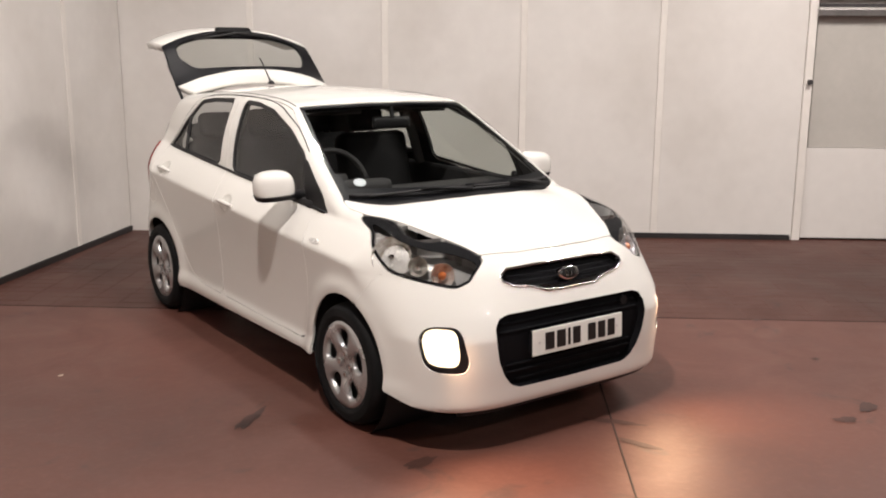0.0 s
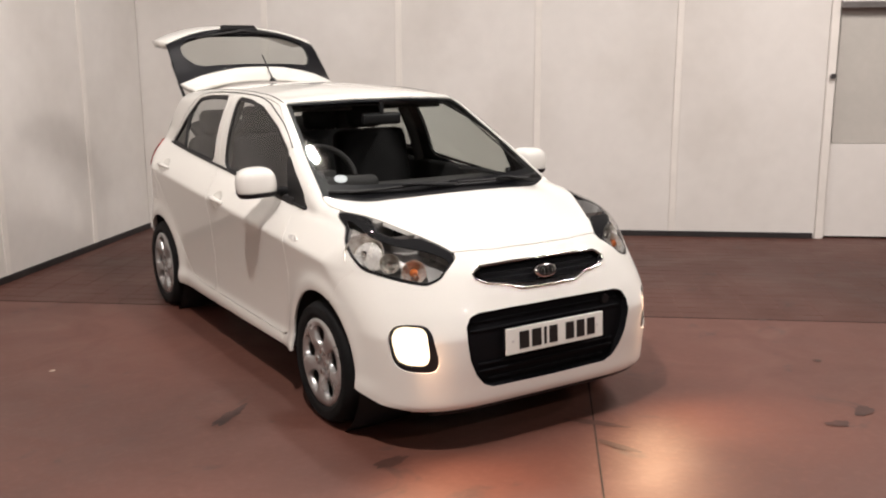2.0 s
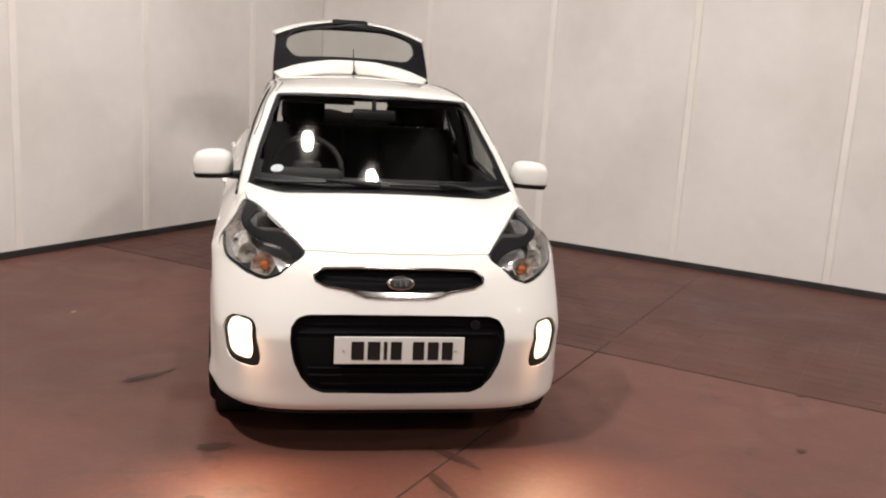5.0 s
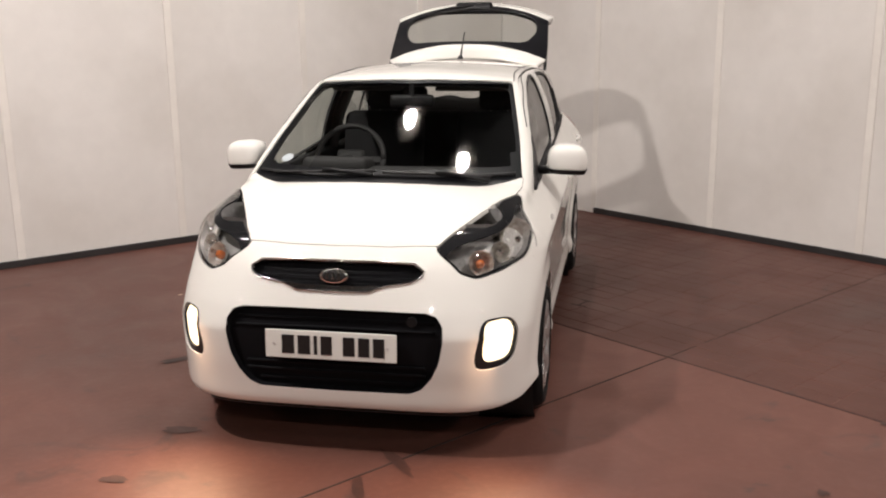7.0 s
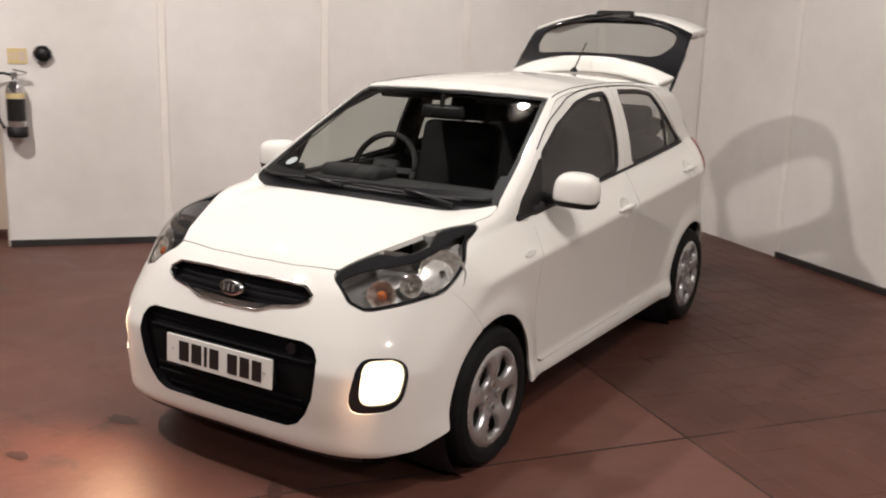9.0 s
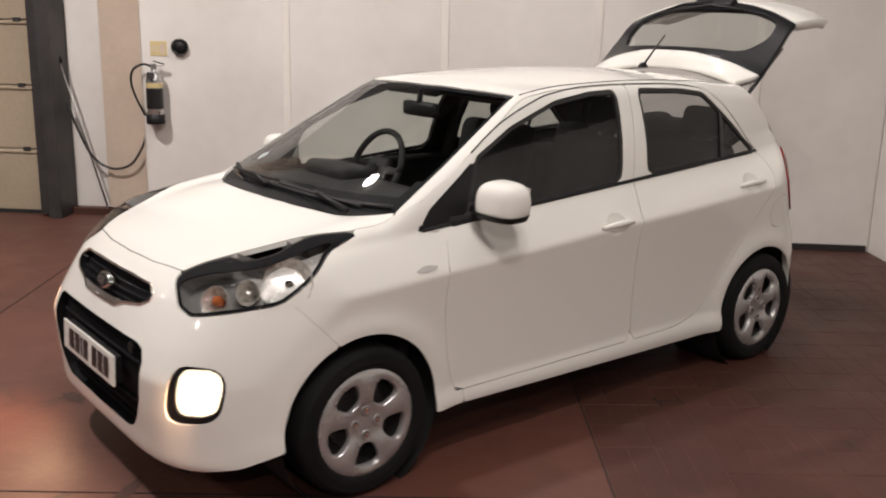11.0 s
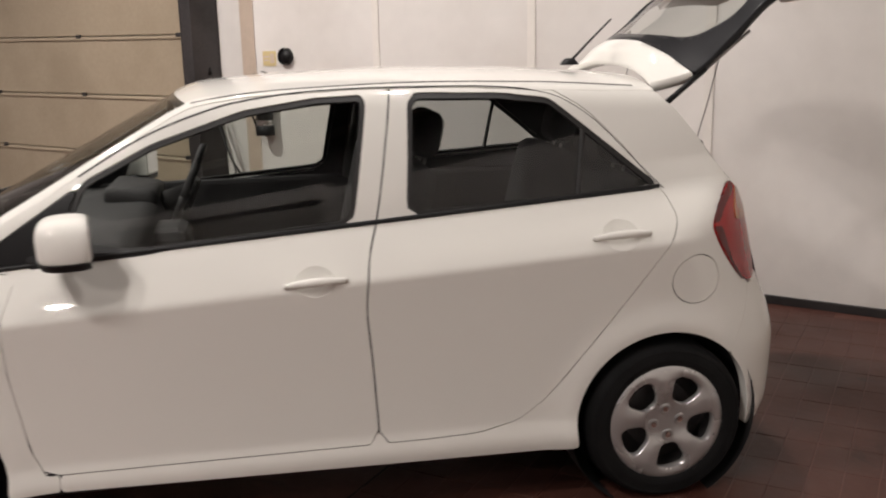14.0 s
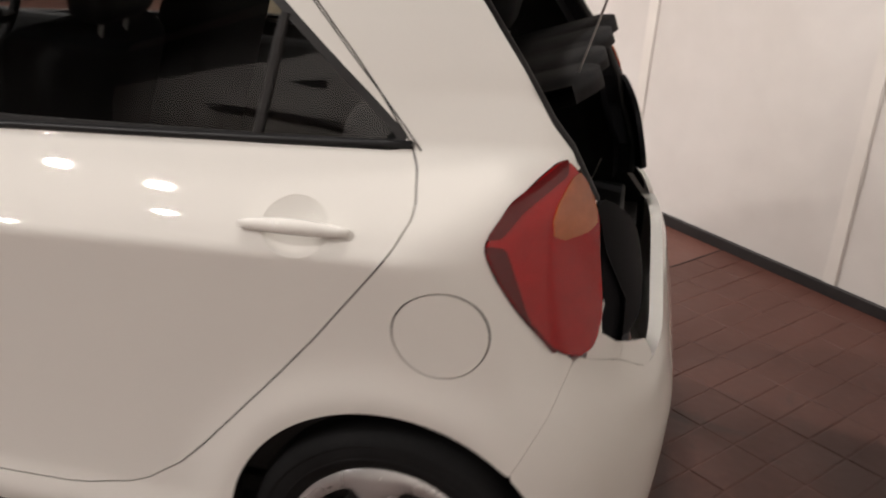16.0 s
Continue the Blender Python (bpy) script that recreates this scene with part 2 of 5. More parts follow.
def inside_of(poly):
    """Signed distance to a closed outline, below zero inside."""
    a = np.array(poly, float)
    b = np.roll(a, -1, 0)

    def f(u, v):
        best = np.full(u.shape, 1e9)
        odd = np.zeros(u.shape, bool)
        for (ax, ay), (bx, by) in zip(a, b):
            dx, dy = bx - ax, by - ay
            q = dx * dx + dy * dy
            if q < 1e-14:
                continue
            t = np.clip(((u - ax) * dx + (v - ay) * dy) / q, 0, 1)
            best = np.minimum(best, (u - ax - t * dx) ** 2 + (v - ay - t * dy) ** 2)
            if ay != by:
                odd ^= ((ay > v) != (by > v)) & (u < dx * (v - ay) / dy + ax)
        d = np.sqrt(best)
        return np.where(odd, -d, d)
    return f


def circle_of(cu, cv, r):
    return lambda u, v: np.hypot(u - cu, v - cv) - r


def both_of(*fs):
    return lambda u, v: np.maximum.reduce([f(u, v) for f in fs])


def either_of(*fs):
    return lambda u, v: np.minimum.reduce([f(u, v) for f in fs])


def less(f, *cuts):
    return lambda u, v: np.maximum.reduce([f(u, v)] + [-c(u, v) for c in cuts])


def grown(f, d):
    return lambda u, v: f(u, v) - d


def clipped(f, lo, hi, cell):
    """A grid over the rectangle, cut along f = 0: the points and faces of the part where f is below zero."""
    nu, nv = max(2, int((hi[0] - lo[0]) / cell) + 1), max(2, int((hi[1] - lo[1]) / cell) + 1)
    us, vs = np.linspace(lo[0], hi[0], nu), np.linspace(lo[1], hi[1], nv)
    U, V = np.meshgrid(us, vs, indexing="ij")
    F = f(U, V)
    F = np.where(np.abs(F) < 1e-6, -1e-6, F)
    pts, ids, faces = [], {}, []

    def corner(i, j):
        k = (i, j)
        if k not in ids:
            ids[k] = len(pts)
            pts.append((us[i], vs[j]))
        return ids[k]

    def cut(i, j, p, q):
        k = ((i, j), (p, q)) if (i, j) < (p, q) else ((p, q), (i, j))
        if k not in ids:
            t = F[i, j] / (F[i, j] - F[p, q])
            ids[k] = len(pts)
            pts.append((us[i] + t * (us[p] - us[i]), vs[j] + t * (vs[q] - vs[j])))
        return ids[k]
    count = (F[:-1, :-1] < 0).astype(int) + (F[1:, :-1] < 0) + (F[1:, 1:] < 0) + (F[:-1, 1:] < 0)
    for i, j in zip(*np.nonzero(count)):
        ring = [(i, j), (i + 1, j), (i + 1, j + 1), (i, j + 1)]
        if count[i, j] == 4:
            faces.append([corner(*c) for c in ring])
            continue
        poly = []
        for a, b in zip(ring, ring[1:] + ring[:1]):
            if F[a] < 0:
                poly.append(corner(*a))
            if (F[a] < 0) != (F[b] < 0):
                poly.append(cut(*a, *b))
        if len(poly) >= 3:
            faces.append(poly)
    return np.array(pts).reshape(-1, 2), faces


def skin(name, chart, f, lo, hi, material, parent, cell=0.014, out=0.0, flange=0.012, side="left", label="", flange_material=None):
    """One panel of the car's skin: the part of a chart inside f, moved outwards by out, with its edges turned inwards.
    side: left, right, or both as one mesh; the top chart spans both sides by itself."""
    uv, faces = clipped(f, lo, hi, cell)
    p = chart(uv[:, 0], uv[:, 1])
    n = normal(p)
    p = p + n * (out(uv[:, 0], uv[:, 1])[:, None] if callable(out) else out)
    use = {}
    for fc in faces:
        for a, b in zip(fc, fc[1:] + fc[:1]):
            use[(a, b)] = use.get((a, b), 0) + 1
    rim = [e for e in use if (e[1], e[0]) not in use]
    if side == "both":
        rim = [e for e in rim if abs(p[e[0]][0]) > 1e-3 or abs(p[e[1]][0]) > 1e-3]
    verts, fcs = [tuple(q) for q in p], [list(fc) for fc in faces]
    edge_from = len(fcs)
    if flange:
        ids = {}
        for a in {v for e in rim for v in e}:
            ids[a] = len(verts)
            verts += [tuple(p[a]), tuple(p[a] - n[a] * flange)]
        for a, b in rim:
            fcs.append([ids[b], ids[a], ids[a] + 1, ids[b] + 1])
    v = np.array(verts)
    flip = chart is side_point
    if side == "right":
        v = v * np.array([-1, 1, 1])
        flip = not flip
    if chart is side_point and side != "right":
        flip = False
    if chart is side_point and side == "right":
        flip = True
    if chart is top_point:
        flip = False
    if flip:
        fcs = [fc[::-1] for fc in fcs]
    if side == "both":
        k = len(v)
        w = v * np.array([-1, 1, 1])
        v = np.concatenate([v, w])
        fcs = fcs + [[i + k for i in fc[::-1]] for fc in fcs]
    ob = mesh_ob(name, v, fcs, material, parent, label, True)
    if side == "both":
        bm = bmesh.new()
        bm.from_mesh(ob.data)
        bmesh.ops.remove_doubles(bm, verts=[q for q in bm.verts if abs(q.co.x) < 1e-3], dist=5e-4)
        bm.to_mesh(ob.data)
        bm.free()
    return ob


# ---- the shape of the car's skin ----

def pchip(x, xs, ys):
    """Smooth curve through the knots (xs, ys) that does not overshoot."""
    xs, ys = np.asarray(xs, float), np.asarray(ys, float)
    h, d = np.diff(xs), np.diff(ys) / np.diff(xs)
    m = np.zeros(len(xs))
    m[0], m[-1] = d[0], d[-1]
    for i in range(1, len(xs) - 1):
        if d[i - 1] * d[i] > 0:
            m[i] = 2 * d[i - 1] * d[i] / (d[i - 1] + d[i])
    x = np.clip(np.asarray(x, float), xs[0], xs[-1])
    i = np.clip(np.searchsorted(xs, x) - 1, 0, len(xs) - 2)
    t = (x - xs[i]) / h[i]
    return ((1 + 2 * t) * (1 - t) ** 2 * ys[i] + t * (1 - t) ** 2 * h[i] * m[i]
            + t * t * (3 - 2 * t) * ys[i + 1] + t * t * (t - 1) * h[i] * m[i + 1])


def smax(a, b, k):
    e = np.clip(0.5 + 0.5 * (a - b) / k, 0, 1)
    return b + (a - b) * e + k * e * (1 - e)


def smin(a, b, k):
    return -smax(-a, -b, k)


def belt(y):
    return 0.900 + 0.068 * y


def crease(y):
    return 0.745 + 0.079 * y


def half_width(y, z):
    zc, zb = crease(y), belt(y)
    low = pchip(z, [0.14, 0.20, 0.255, 0.33, 0.45, 0.60, 0.75, 0.95], [0.70, 0.740, 0.754, 0.740, 0.744, 0.757, 0.777, 0.812])
    q = np.maximum((z - zc) / (zb - zc), -1.0)
    up = 0.783 - 0.080 * q - 0.022 * q * np.abs(q)
    g = np.maximum(z - zb, 0.0)
    up = np.where(z > zb, 0.681 - 0.10 * g - 0.60 * g * g, up)
    w = smin(low, up, 0.006)
    for yc in (0.0, 2.385):
        r = np.hypot(y - yc, z - 0.285)
        w = w + 0.018 * np.exp(-(((r - 0.33) / 0.06) ** 2)) * (z > 0.1)
    w = w - 0.10 * np.clip((y - 1.3) / 1.5, 0, 1) ** 3 * np.clip((z - zb) / 0.2 + 0.6, 0, 1)
    return w


def top(x, y):
    a = np.abs(x)
    hood = pchip(y, [-0.70, -0.58, -0.50, -0.40, -0.25, -0.05, 0.20, 0.6], [0.70, 0.797, 0.843, 0.882, 0.922, 0.960, 0.995, 1.02]) - 0.05 * (a / 0.64) ** 2 + 0.022 * np.exp(-(((a - 0.60) / 0.09) ** 2))
    hood = hood + 0.030 * np.clip(1 - (a / 0.60) ** 2, 0, 1) * np.exp(-(((y + 0.04) / 0.17) ** 2))
    yy = y + 0.12 * (1 - (a / 0.6) ** 2)
    screen = 0.985 + 0.535 * (yy - 0.19)
    roof = pchip(y, [0.5, 0.9, 1.2, 1.6, 2.0, 2.3, 2.55, 2.75], [1.33, 1.412, 1.432, 1.442, 1.432, 1.412, 1.392, 1.37]) - 0.042 * (a / 0.55) ** 2
    return smax(hood, smin(screen, roof, 0.03), 0.012)


def nose(x, z):
    a = np.abs(x)
    yf = pchip(z, [0.10, 0.17, 0.22, 0.30, 0.40, 0.50, 0.58, 0.65, 0.73, 0.79, 0.84, 1.0], [-0.55, -0.62, -0.668, -0.676, -0.686, -0.690, -0.676, -0.652, -0.617, -0.577, -0.53, -0.35])
    c = np.clip((z - 0.5) / 0.23, 0, 1) * 0.2
    return yf + 0.43 * (a / 0.80) ** 6.0 + c * a * a


def tail(x, z):
    a = np.abs(x)
    yr = pchip(z, [0.12, 0.2, 0.3, 0.5, 0.6, 0.72, 0.95, 1.06, 1.40, 1.6], [2.80, 2.853, 2.889, 2.899, 2.878, 2.828, 2.765, 2.725, 2.63, 2.6])
    return yr - 0.28 * (a / 0.78) ** 6.0


def body(x, y, z):
    """Below zero inside the car's outer skin."""
    a = np.abs(x)
    f = a - half_width(y, z)
    n = (nose(a, z) - y) * 0.75
    f = smax(f, n, 0.05)
    f = smax(f, (y - tail(a, z)) * 0.8, 0.07)
    return smax(f, (z - top(a, y)) * 0.9, 0.05)


Y0, R0, Y1, R1 = -0.34, 0.60, 2.72, 0.45


def ray_of(s):
    """Origin y and direction (x, y) of the level ray that belongs to the place s along the car's outline."""
    s = np.asarray(s, float)
    phi = np.where(s < Y0, (Y0 - s) / R0, 0.0) - np.where(s > Y1, (s - Y1) / R1, 0.0)
    return np.clip(s, Y0 + 0.0, Y1), np.cos(phi), -np.sin(phi)


def outline_s(x, y):
    """The place along the outline of a point seen from above (x positive)."""
    if y < Y0:
        return Y0 - R0 * math.atan2(Y0 - y, abs(x))
    if y > Y1:
        return Y1 + R1 * math.atan2(y - Y1, abs(x))
    return y


def solve(fun, lo, hi, n=34):
    lo, hi = np.array(lo, float), np.array(hi, float)
    for _ in range(n):
        mid = (lo + hi) / 2
        inside = fun(mid) < 0
        lo, hi = np.where(inside, mid, lo), np.where(inside, hi, mid)
    return (lo + hi) / 2


def side_point(s, z):
    o, dx, dy = ray_of(s)
    r = solve(lambda r: body(r * dx, o + r * dy, z), np.full(np.shape(s), 0.02), np.full(np.shape(s), 1.2))
    return np.stack([r * dx, o + r * dy, np.asarray(z, float) + 0 * r], -1)


def top_point(x, y):
    z = solve(lambda z: body(x, y, z), np.full(np.shape(x), 0.72), np.full(np.shape(x), 1.7))
    return np.stack([np.asarray(x, float) + 0 * z, np.asarray(y, float) + 0 * z, z], -1)


def normal(p):
    e = 0.004
    x, y, z = p[..., 0], p[..., 1], p[..., 2]
    g = np.stack([body(x + e, y, z) - body(x - e, y, z), body(x, y + e, z) - body(x, y - e, z), body(x, y, z + e) - body(x, y, z - e)], -1)
    return g / np.maximum(np.linalg.norm(g, axis=-1, keepdims=True), 1e-9)


# ---- the room: two boarded walls that meet behind the car ----
CORNER = Vector((-0.095, 5.178, 0))
LEFT, RIGHT = Vector((-0.680, -0.733, 0)), Vector((0.785, -0.620, 0))
OUT_L, OUT_R = Vector((-0.733, 0.680, 0)), Vector((0.620, 0.785, 0))
HIGH, BOARDS = 4.7, 2.44
ANG_L, ANG_R = math.degrees(math.atan2(LEFT.y, LEFT.x)), math.degrees(math.atan2(RIGHT.y, RIGHT.x))


def on_left(d, off=0.0, z=0.0):
    """Pose on the left wall, d along it from the corner; x runs along the wall, y towards its back."""
    p = CORNER + LEFT * d + OUT_L * off
    return pose(p.x, p.y, z, 0, 0, ANG_L) @ pose(0, 0, 0, 0, 0, 0)


def on_right(d, off=0.0, z=0.0):
    p = CORNER + RIGHT * d + OUT_R * off
    return pose(p.x, p.y, z, 0, 0, ANG_R)


def wall_box(where, d0, d1, off0, off1, z0, z1, bevel=0.0):
    """A box on a wall: along it from d0 to d1, behind its face from off0 to off1."""
    sign = -1 if where is on_left else 1
    m = where((d0 + d1) / 2, 0, (z0 + z1) / 2) @ Matrix.Translation((0, sign * (off0 + off1) / 2, 0))
    return boxed((d1 - d0, abs(off1 - off0), z1 - z0), m, bevel)


def boarded_wall(name, where, seams, end, label):
    wall = part(name, wall_box(where, -0.02, end, 0.012, 0.16, 0, BOARDS), WALLPAINT)
    tagged(wall, label, "wall", kind="structure")
    edges = [0.0] + seams + ([end] if end - seams[-1] > 0.1 else [])
    for a, b in zip(edges, edges[1:]):
        part("board", wall_box(where, a + 0.003, b - 0.003, 0.0, 0.013, 0.0, BOARDS - 0.01, 0.002), WALLPAINT, wall)
    for d in seams[:-1]:
        part("batten", wall_box(where, d - 0.028, d + 0.028, -0.009, 0.001, 0.0, BOARDS - 0.02, 0.003), BATTEN, wall)
    return wall


wall_left = boarded_wall("wall_left", on_left, [0.95, 2.13, 3.26, 4.46, 5.60], 5.60, "off-white painted boarded wall with thin battens")
wall_right = boarded_wall("wall_right", on_right, [1.18, 2.38, 3.60, 4.80, 6.03], 6.03, "off-white painted boarded wall with faint stains")
tagged(part("baseboard", wall_box(on_left, 0.02, 5.58, -0.022, -0.001, 0.0, 0.05, 0.003), SKIRT), "narrow black skirting along the boarded wall", "skirting", kind="structure")
tagged(part("baseboard", wall_box(on_right, 1.19, 6.01, -0.022, -0.001, 0.0, 0.05, 0.003), SKIRT), "narrow black skirting along the boarded wall", "skirting", kind="structure")

# the wall past the boards: white post, steel track, grey sheet over a white lower panel
bay = tagged(part("wall_bay", wall_box(on_right, 6.03, 9.5, 0.10, 0.22, 0, 2.72), WALLPAINT), "white wall of the bay behind a grey sliding sheet", "wall", kind="structure")
sheet = empty("sliding_door", label="grey sliding door sheet with a white lower panel under a steel track", category="sliding door")
part("post", wall_box(on_right, 6.03, 6.10, -0.012, 0.08, 0, 2.43, 0.004), BATTEN, sheet)
part("upper_sheet", wall_box(on_right, 6.12, 9.3, 0.03, 0.06, 0.83, 1.99, 0.003), GREYPANEL, sheet)
part("lower_panel", wall_box(on_right, 6.11, 9.3, 0.022, 0.065, 0.02, 0.826, 0.003), WALLPAINT, sheet)
part("head_panel", wall_box(on_right, 6.12, 9.3, 0.03, 0.06, 2.10, 2.7, 0.003), WALLPAINT, sheet)
track = part("track", wall_box(on_right, 6.10, 9.3, -0.04, 0.07, 1.955, 2.015, 0.006), STEEL, sheet, "worn steel door track")
part("track_lip", wall_box(on_right, 6.10, 9.3, -0.05, -0.035, 2.03, 2.06, 0.003), DARKSTEEL, sheet)
latch = part("latch", cyl(0.022, 0.05, on_right(6.075, -0.02, 1.40) @ pose(0, 0, 0, 90, 0, 0), 16), DARKSTEEL, sheet, "dark round latch knob")

# unseen upper walls, added dark so that the car's glass reflects little
for nm, m, d0, d1, o0, o1, z0 in (("unseen_dark_sheet_left", on_left, -0.02, 5.60, 0.02, 0.16, BOARDS), ("unseen_dark_sheet_right", on_right, -0.02, 6.03, 0.02, 0.16, BOARDS), ("unseen_dark_sheet_bay", on_right, 6.03, 16.0, 0.10, 0.22, 2.72)):
    tagged(part(nm, wall_box(m, d0, d1, o0, o1, z0 + 0.002, HIGH), UNSEENDARK), "unseen dark sheeting above the boards, added to darken reflections", "wall", kind="structure")

# the recess past the left boards, and the sectional dock door
tagged(part("wall_recess", wall_box(on_left, 5.60, 6.46, 0.40, 0.55, 0, HIGH), WALLPAINT), "white recessed wall beside the dock door", "wall", kind="structure")
tagged(part("wall_return", wall_box(on_left, 5.585, 5.60, 0.0, 0.41, 0, HIGH), CREAM), "cream painted return of the boarded wall", "wall", kind="structure")
tagged(part("pilaster", wall_box(on_left, 5.605, 6.06, 0.34, 0.399, 0.06, HIGH, 0.004), CREAM), "cream painted pilaster in the recess", "pilaster", kind="structure")
tagged(part("plinth", wall_box(on_left, 5.605, 6.44, 0.30, 0.398, 0.0, 0.055, 0.004), DIMBRICK), "low red-brown plinth in the recess", "plinth", kind="structure")
dock = empty("dock_door", label="closed beige sectional dock door in a dark steel frame", category="dock door")
part("frame_post", wall_box(on_left, 6.365, 6.47, 0.10, 0.42, 0, HIGH, 0.006), DARKSTEEL, dock)
part("guide_rail", wall_box(on_left, 6.475, 6.57, 0.17, 0.27, 0.02, HIGH - 0.02, 0.004), DARKSTEEL, dock)
for k in range(9):
    z0 = 0.02 + 0.517 * k
    if z0 > HIGH - 0.4:
        break
    pan = part("door_section", wall_box(on_left, 6.52, 10.6, 0.28, 0.33, max(0.015, z0 + 0.004), z0 + 0.513, 0.008), DOCK, dock)
    part("section_rib", wall_box(on_left, 6.62, 10.6, 0.266, 0.281, z0 + 0.485, z0 + 0.505, 0.003), DOCK, pan)
    for d in (6.70, 8.0, 9.3):
        part("hinge", wall_box(on_left, d - 0.03, d + 0.03, 0.262, 0.282, z0 + 0.50, z0 + 0.535, 0.004), DARKSTEEL, pan)
part("bottom_seal", wall_box(on_left, 6.60, 10.6, 0.27, 0.335, 0.0, 0.03), RUBBER, dock)
tagged(part("wall_far_left", wall_box(on_left, 6.46, 16.0, 0.43, 0.6, 0, HIGH), WALLPAINT), "plain white wall behind the dock door", "wall", kind="structure")
tagged(part("wall_far_right", wall_box(on_right, 9.5, 16.0, 0.10, 0.22, 0, 2.72), WALLPAINT), "plain white wall of the bay", "wall", kind="structure")
pA, pB = CORNER + LEFT * 16, CORNER + RIGHT * 16
mid = pA + RIGHT * 8
# unseen wall, kept white as a reflector for the headlamps and the car's front
tagged(part("wall_front_bounce", boxed((17, 0.2, HIGH), pose(mid.x, mid.y, HIGH / 2, 0, 0, ANG_R)), WALLPAINT), "unseen off-white wall across the hall, added to bounce light", "wall", kind="structure")
mid = pB + LEFT * 8
tagged(part("wall_side", boxed((17, 0.2, HIGH), pose(mid.x, mid.y, HIGH / 2, 0, 0, ANG_L)), DARKWALL), "plain dark wall across the hall", "wall", kind="structure")
cen = CORNER + LEFT * 8 + RIGHT * 8
ceiling = part("ceiling", boxed((17.5, 17.5, 0.1), pose(cen.x, cen.y, HIGH + 0.65, 0, 0, ANG_R)), CEIL)
tagged(ceiling, "plain grey sheet ceiling of the hall", "ceiling", kind="structure")
for nm, m in (("wall_upper_left", pose(*(CORNER + LEFT * 8 + OUT_L * 0.3 + Vector((0, 0, HIGH + 0.3))), 0, 0, ANG_L)), ("wall_upper_right", pose(*(CORNER + RIGHT * 8 + OUT_R * 0.2 + Vector((0, 0, HIGH + 0.3))), 0, 0, ANG_R))):
    tagged(part(nm, boxed((17, 0.2, 0.62), m), GREYPANEL), "plain grey upper wall strip", "wall", kind="structure")
floor = part("floor", boxed((17.5, 17.5, 0.1), pose(cen.x, cen.y, -0.05, 0, 0, ANG_R)), FLOOR)
tagged(floor, "worn red-brown painted floor with stains and joints", "floor", kind="structure")
# expansion joints
JOINT_AT = Vector((1.33, 0.69, 0))
for a, b in ((JOINT_AT, OUT_R), (JOINT_AT, RIGHT), (JOINT_AT - OUT_R * 3.09, RIGHT), (JOINT_AT - OUT_R * 6.2, RIGHT)):
    m = pose(a[0], a[1], 0.0005, 0, 0, math.degrees(math.atan2(b.y, b.x)))
    part("floor_joint", boxed((13 if b is RIGHT else 5.1, 0.007, 0.004), m), JOINT, floor)



def floor_stain(x, y, wide, deep, turn, seed, name="floor_stain", material=None):
    """A thin patch with an uneven outline on the floor."""
    r = random.Random(seed)
    bm, ring = bmesh.new(), []
    wob = [(r.uniform(0.04, 0.14), k, r.uniform(0, 6.3)) for k in (2, 3, 5, 7)]
    m = pose(x, y, 0.0028, 0, 0, turn)
    for i in range(40):
        t = 2 * math.pi * i / 40
        q = 1 + sum(a * math.sin(k * t + p) for a, k, p in wob)
        ring.append(bm.verts.new(m @ Vector((wide * q * math.cos(t) / 2, deep * q * math.sin(t) / 2, 0))))
    bm.faces.new(ring)
    return part(name, bm, material or STAIN, floor)


for k, (x, y, wide, deep, turn) in enumerate(((0.25, -0.69, 0.26, 0.05, -50), (0.16, -0.93, 0.22, 0.04, -70), (1.38, -1.25, 0.15, 0.07, 20), (1.15, -1.28, 0.12, 0.06, -20), (-1.10, 0.28, 0.26, 0.06, 35),
                                              (2.20, -0.01, 0.05, 0.04, 0), (1.82, -0.68, 0.05, 0.04, 0), (-0.72, -0.55, 0.16, 0.07, 10), (-0.77, -1.01, 0.12, 0.05, 0))):
    floor_stain(x, y, wide, deep, turn, k + 11)
floor_stain(-1.66, 1.38, 0.035, 0.02, 20, 5, "floor_chip", CREAM)
# faint dark letter-like mark beside the car
mark = pose(0.865, 1.58, 0.0032, 0, 0, 62)
for dx, dy, a, b in ((-0.055, 0, 0.010, 0.10), (0.055, 0, 0.010, 0.10), (0, 0, 0.10, 0.010)):
    part("floor_mark", boxed((a, b, 0.001), mark @ pose(dx, dy, 0)), JOINT, floor)

# the added front fill pair gets the same housing as the other lamps
for (x, y, z), watts in LAMPS:
    lamp = empty("ceiling_lamp", (x, y, z), "round hanging hall lamp with a bright glass", "ceiling lamp", group="hall lamps")
    part("housing", lathe([(0.05, 0.30), (0.10, 0.28), (0.12, 0.16), (0.22, 0.03), (0.23, 0.0), (0.21, 0.0), (0.20, 0.03), (0.09, 0.15), (0.0, 0.15)], 32), STEEL, lamp, smooth=True)
    part("lamp_glass", lathe([(0.0, 0.022), (0.05, 0.022), (0.06, 0.03)], 32), LAMPGLOW, lamp)
    part("hanger", cyl(0.012, HIGH + 0.6 - z - 0.3, pose(0, 0, 0.3 + (HIGH + 0.6 - z - 0.3) / 2), 8), DARKSTEEL, lamp)
    li = bpy.data.lights.new("lamp_light", "SPOT")
    li.energy, li.color, li.shadow_soft_size, li.spot_size, li.spot_blend = watts * 3, WARM, 0.09, radians(165), 0.6
    lo_ = new("lamp_light", li)
    lo_.location = (x, y, z - 0.03)

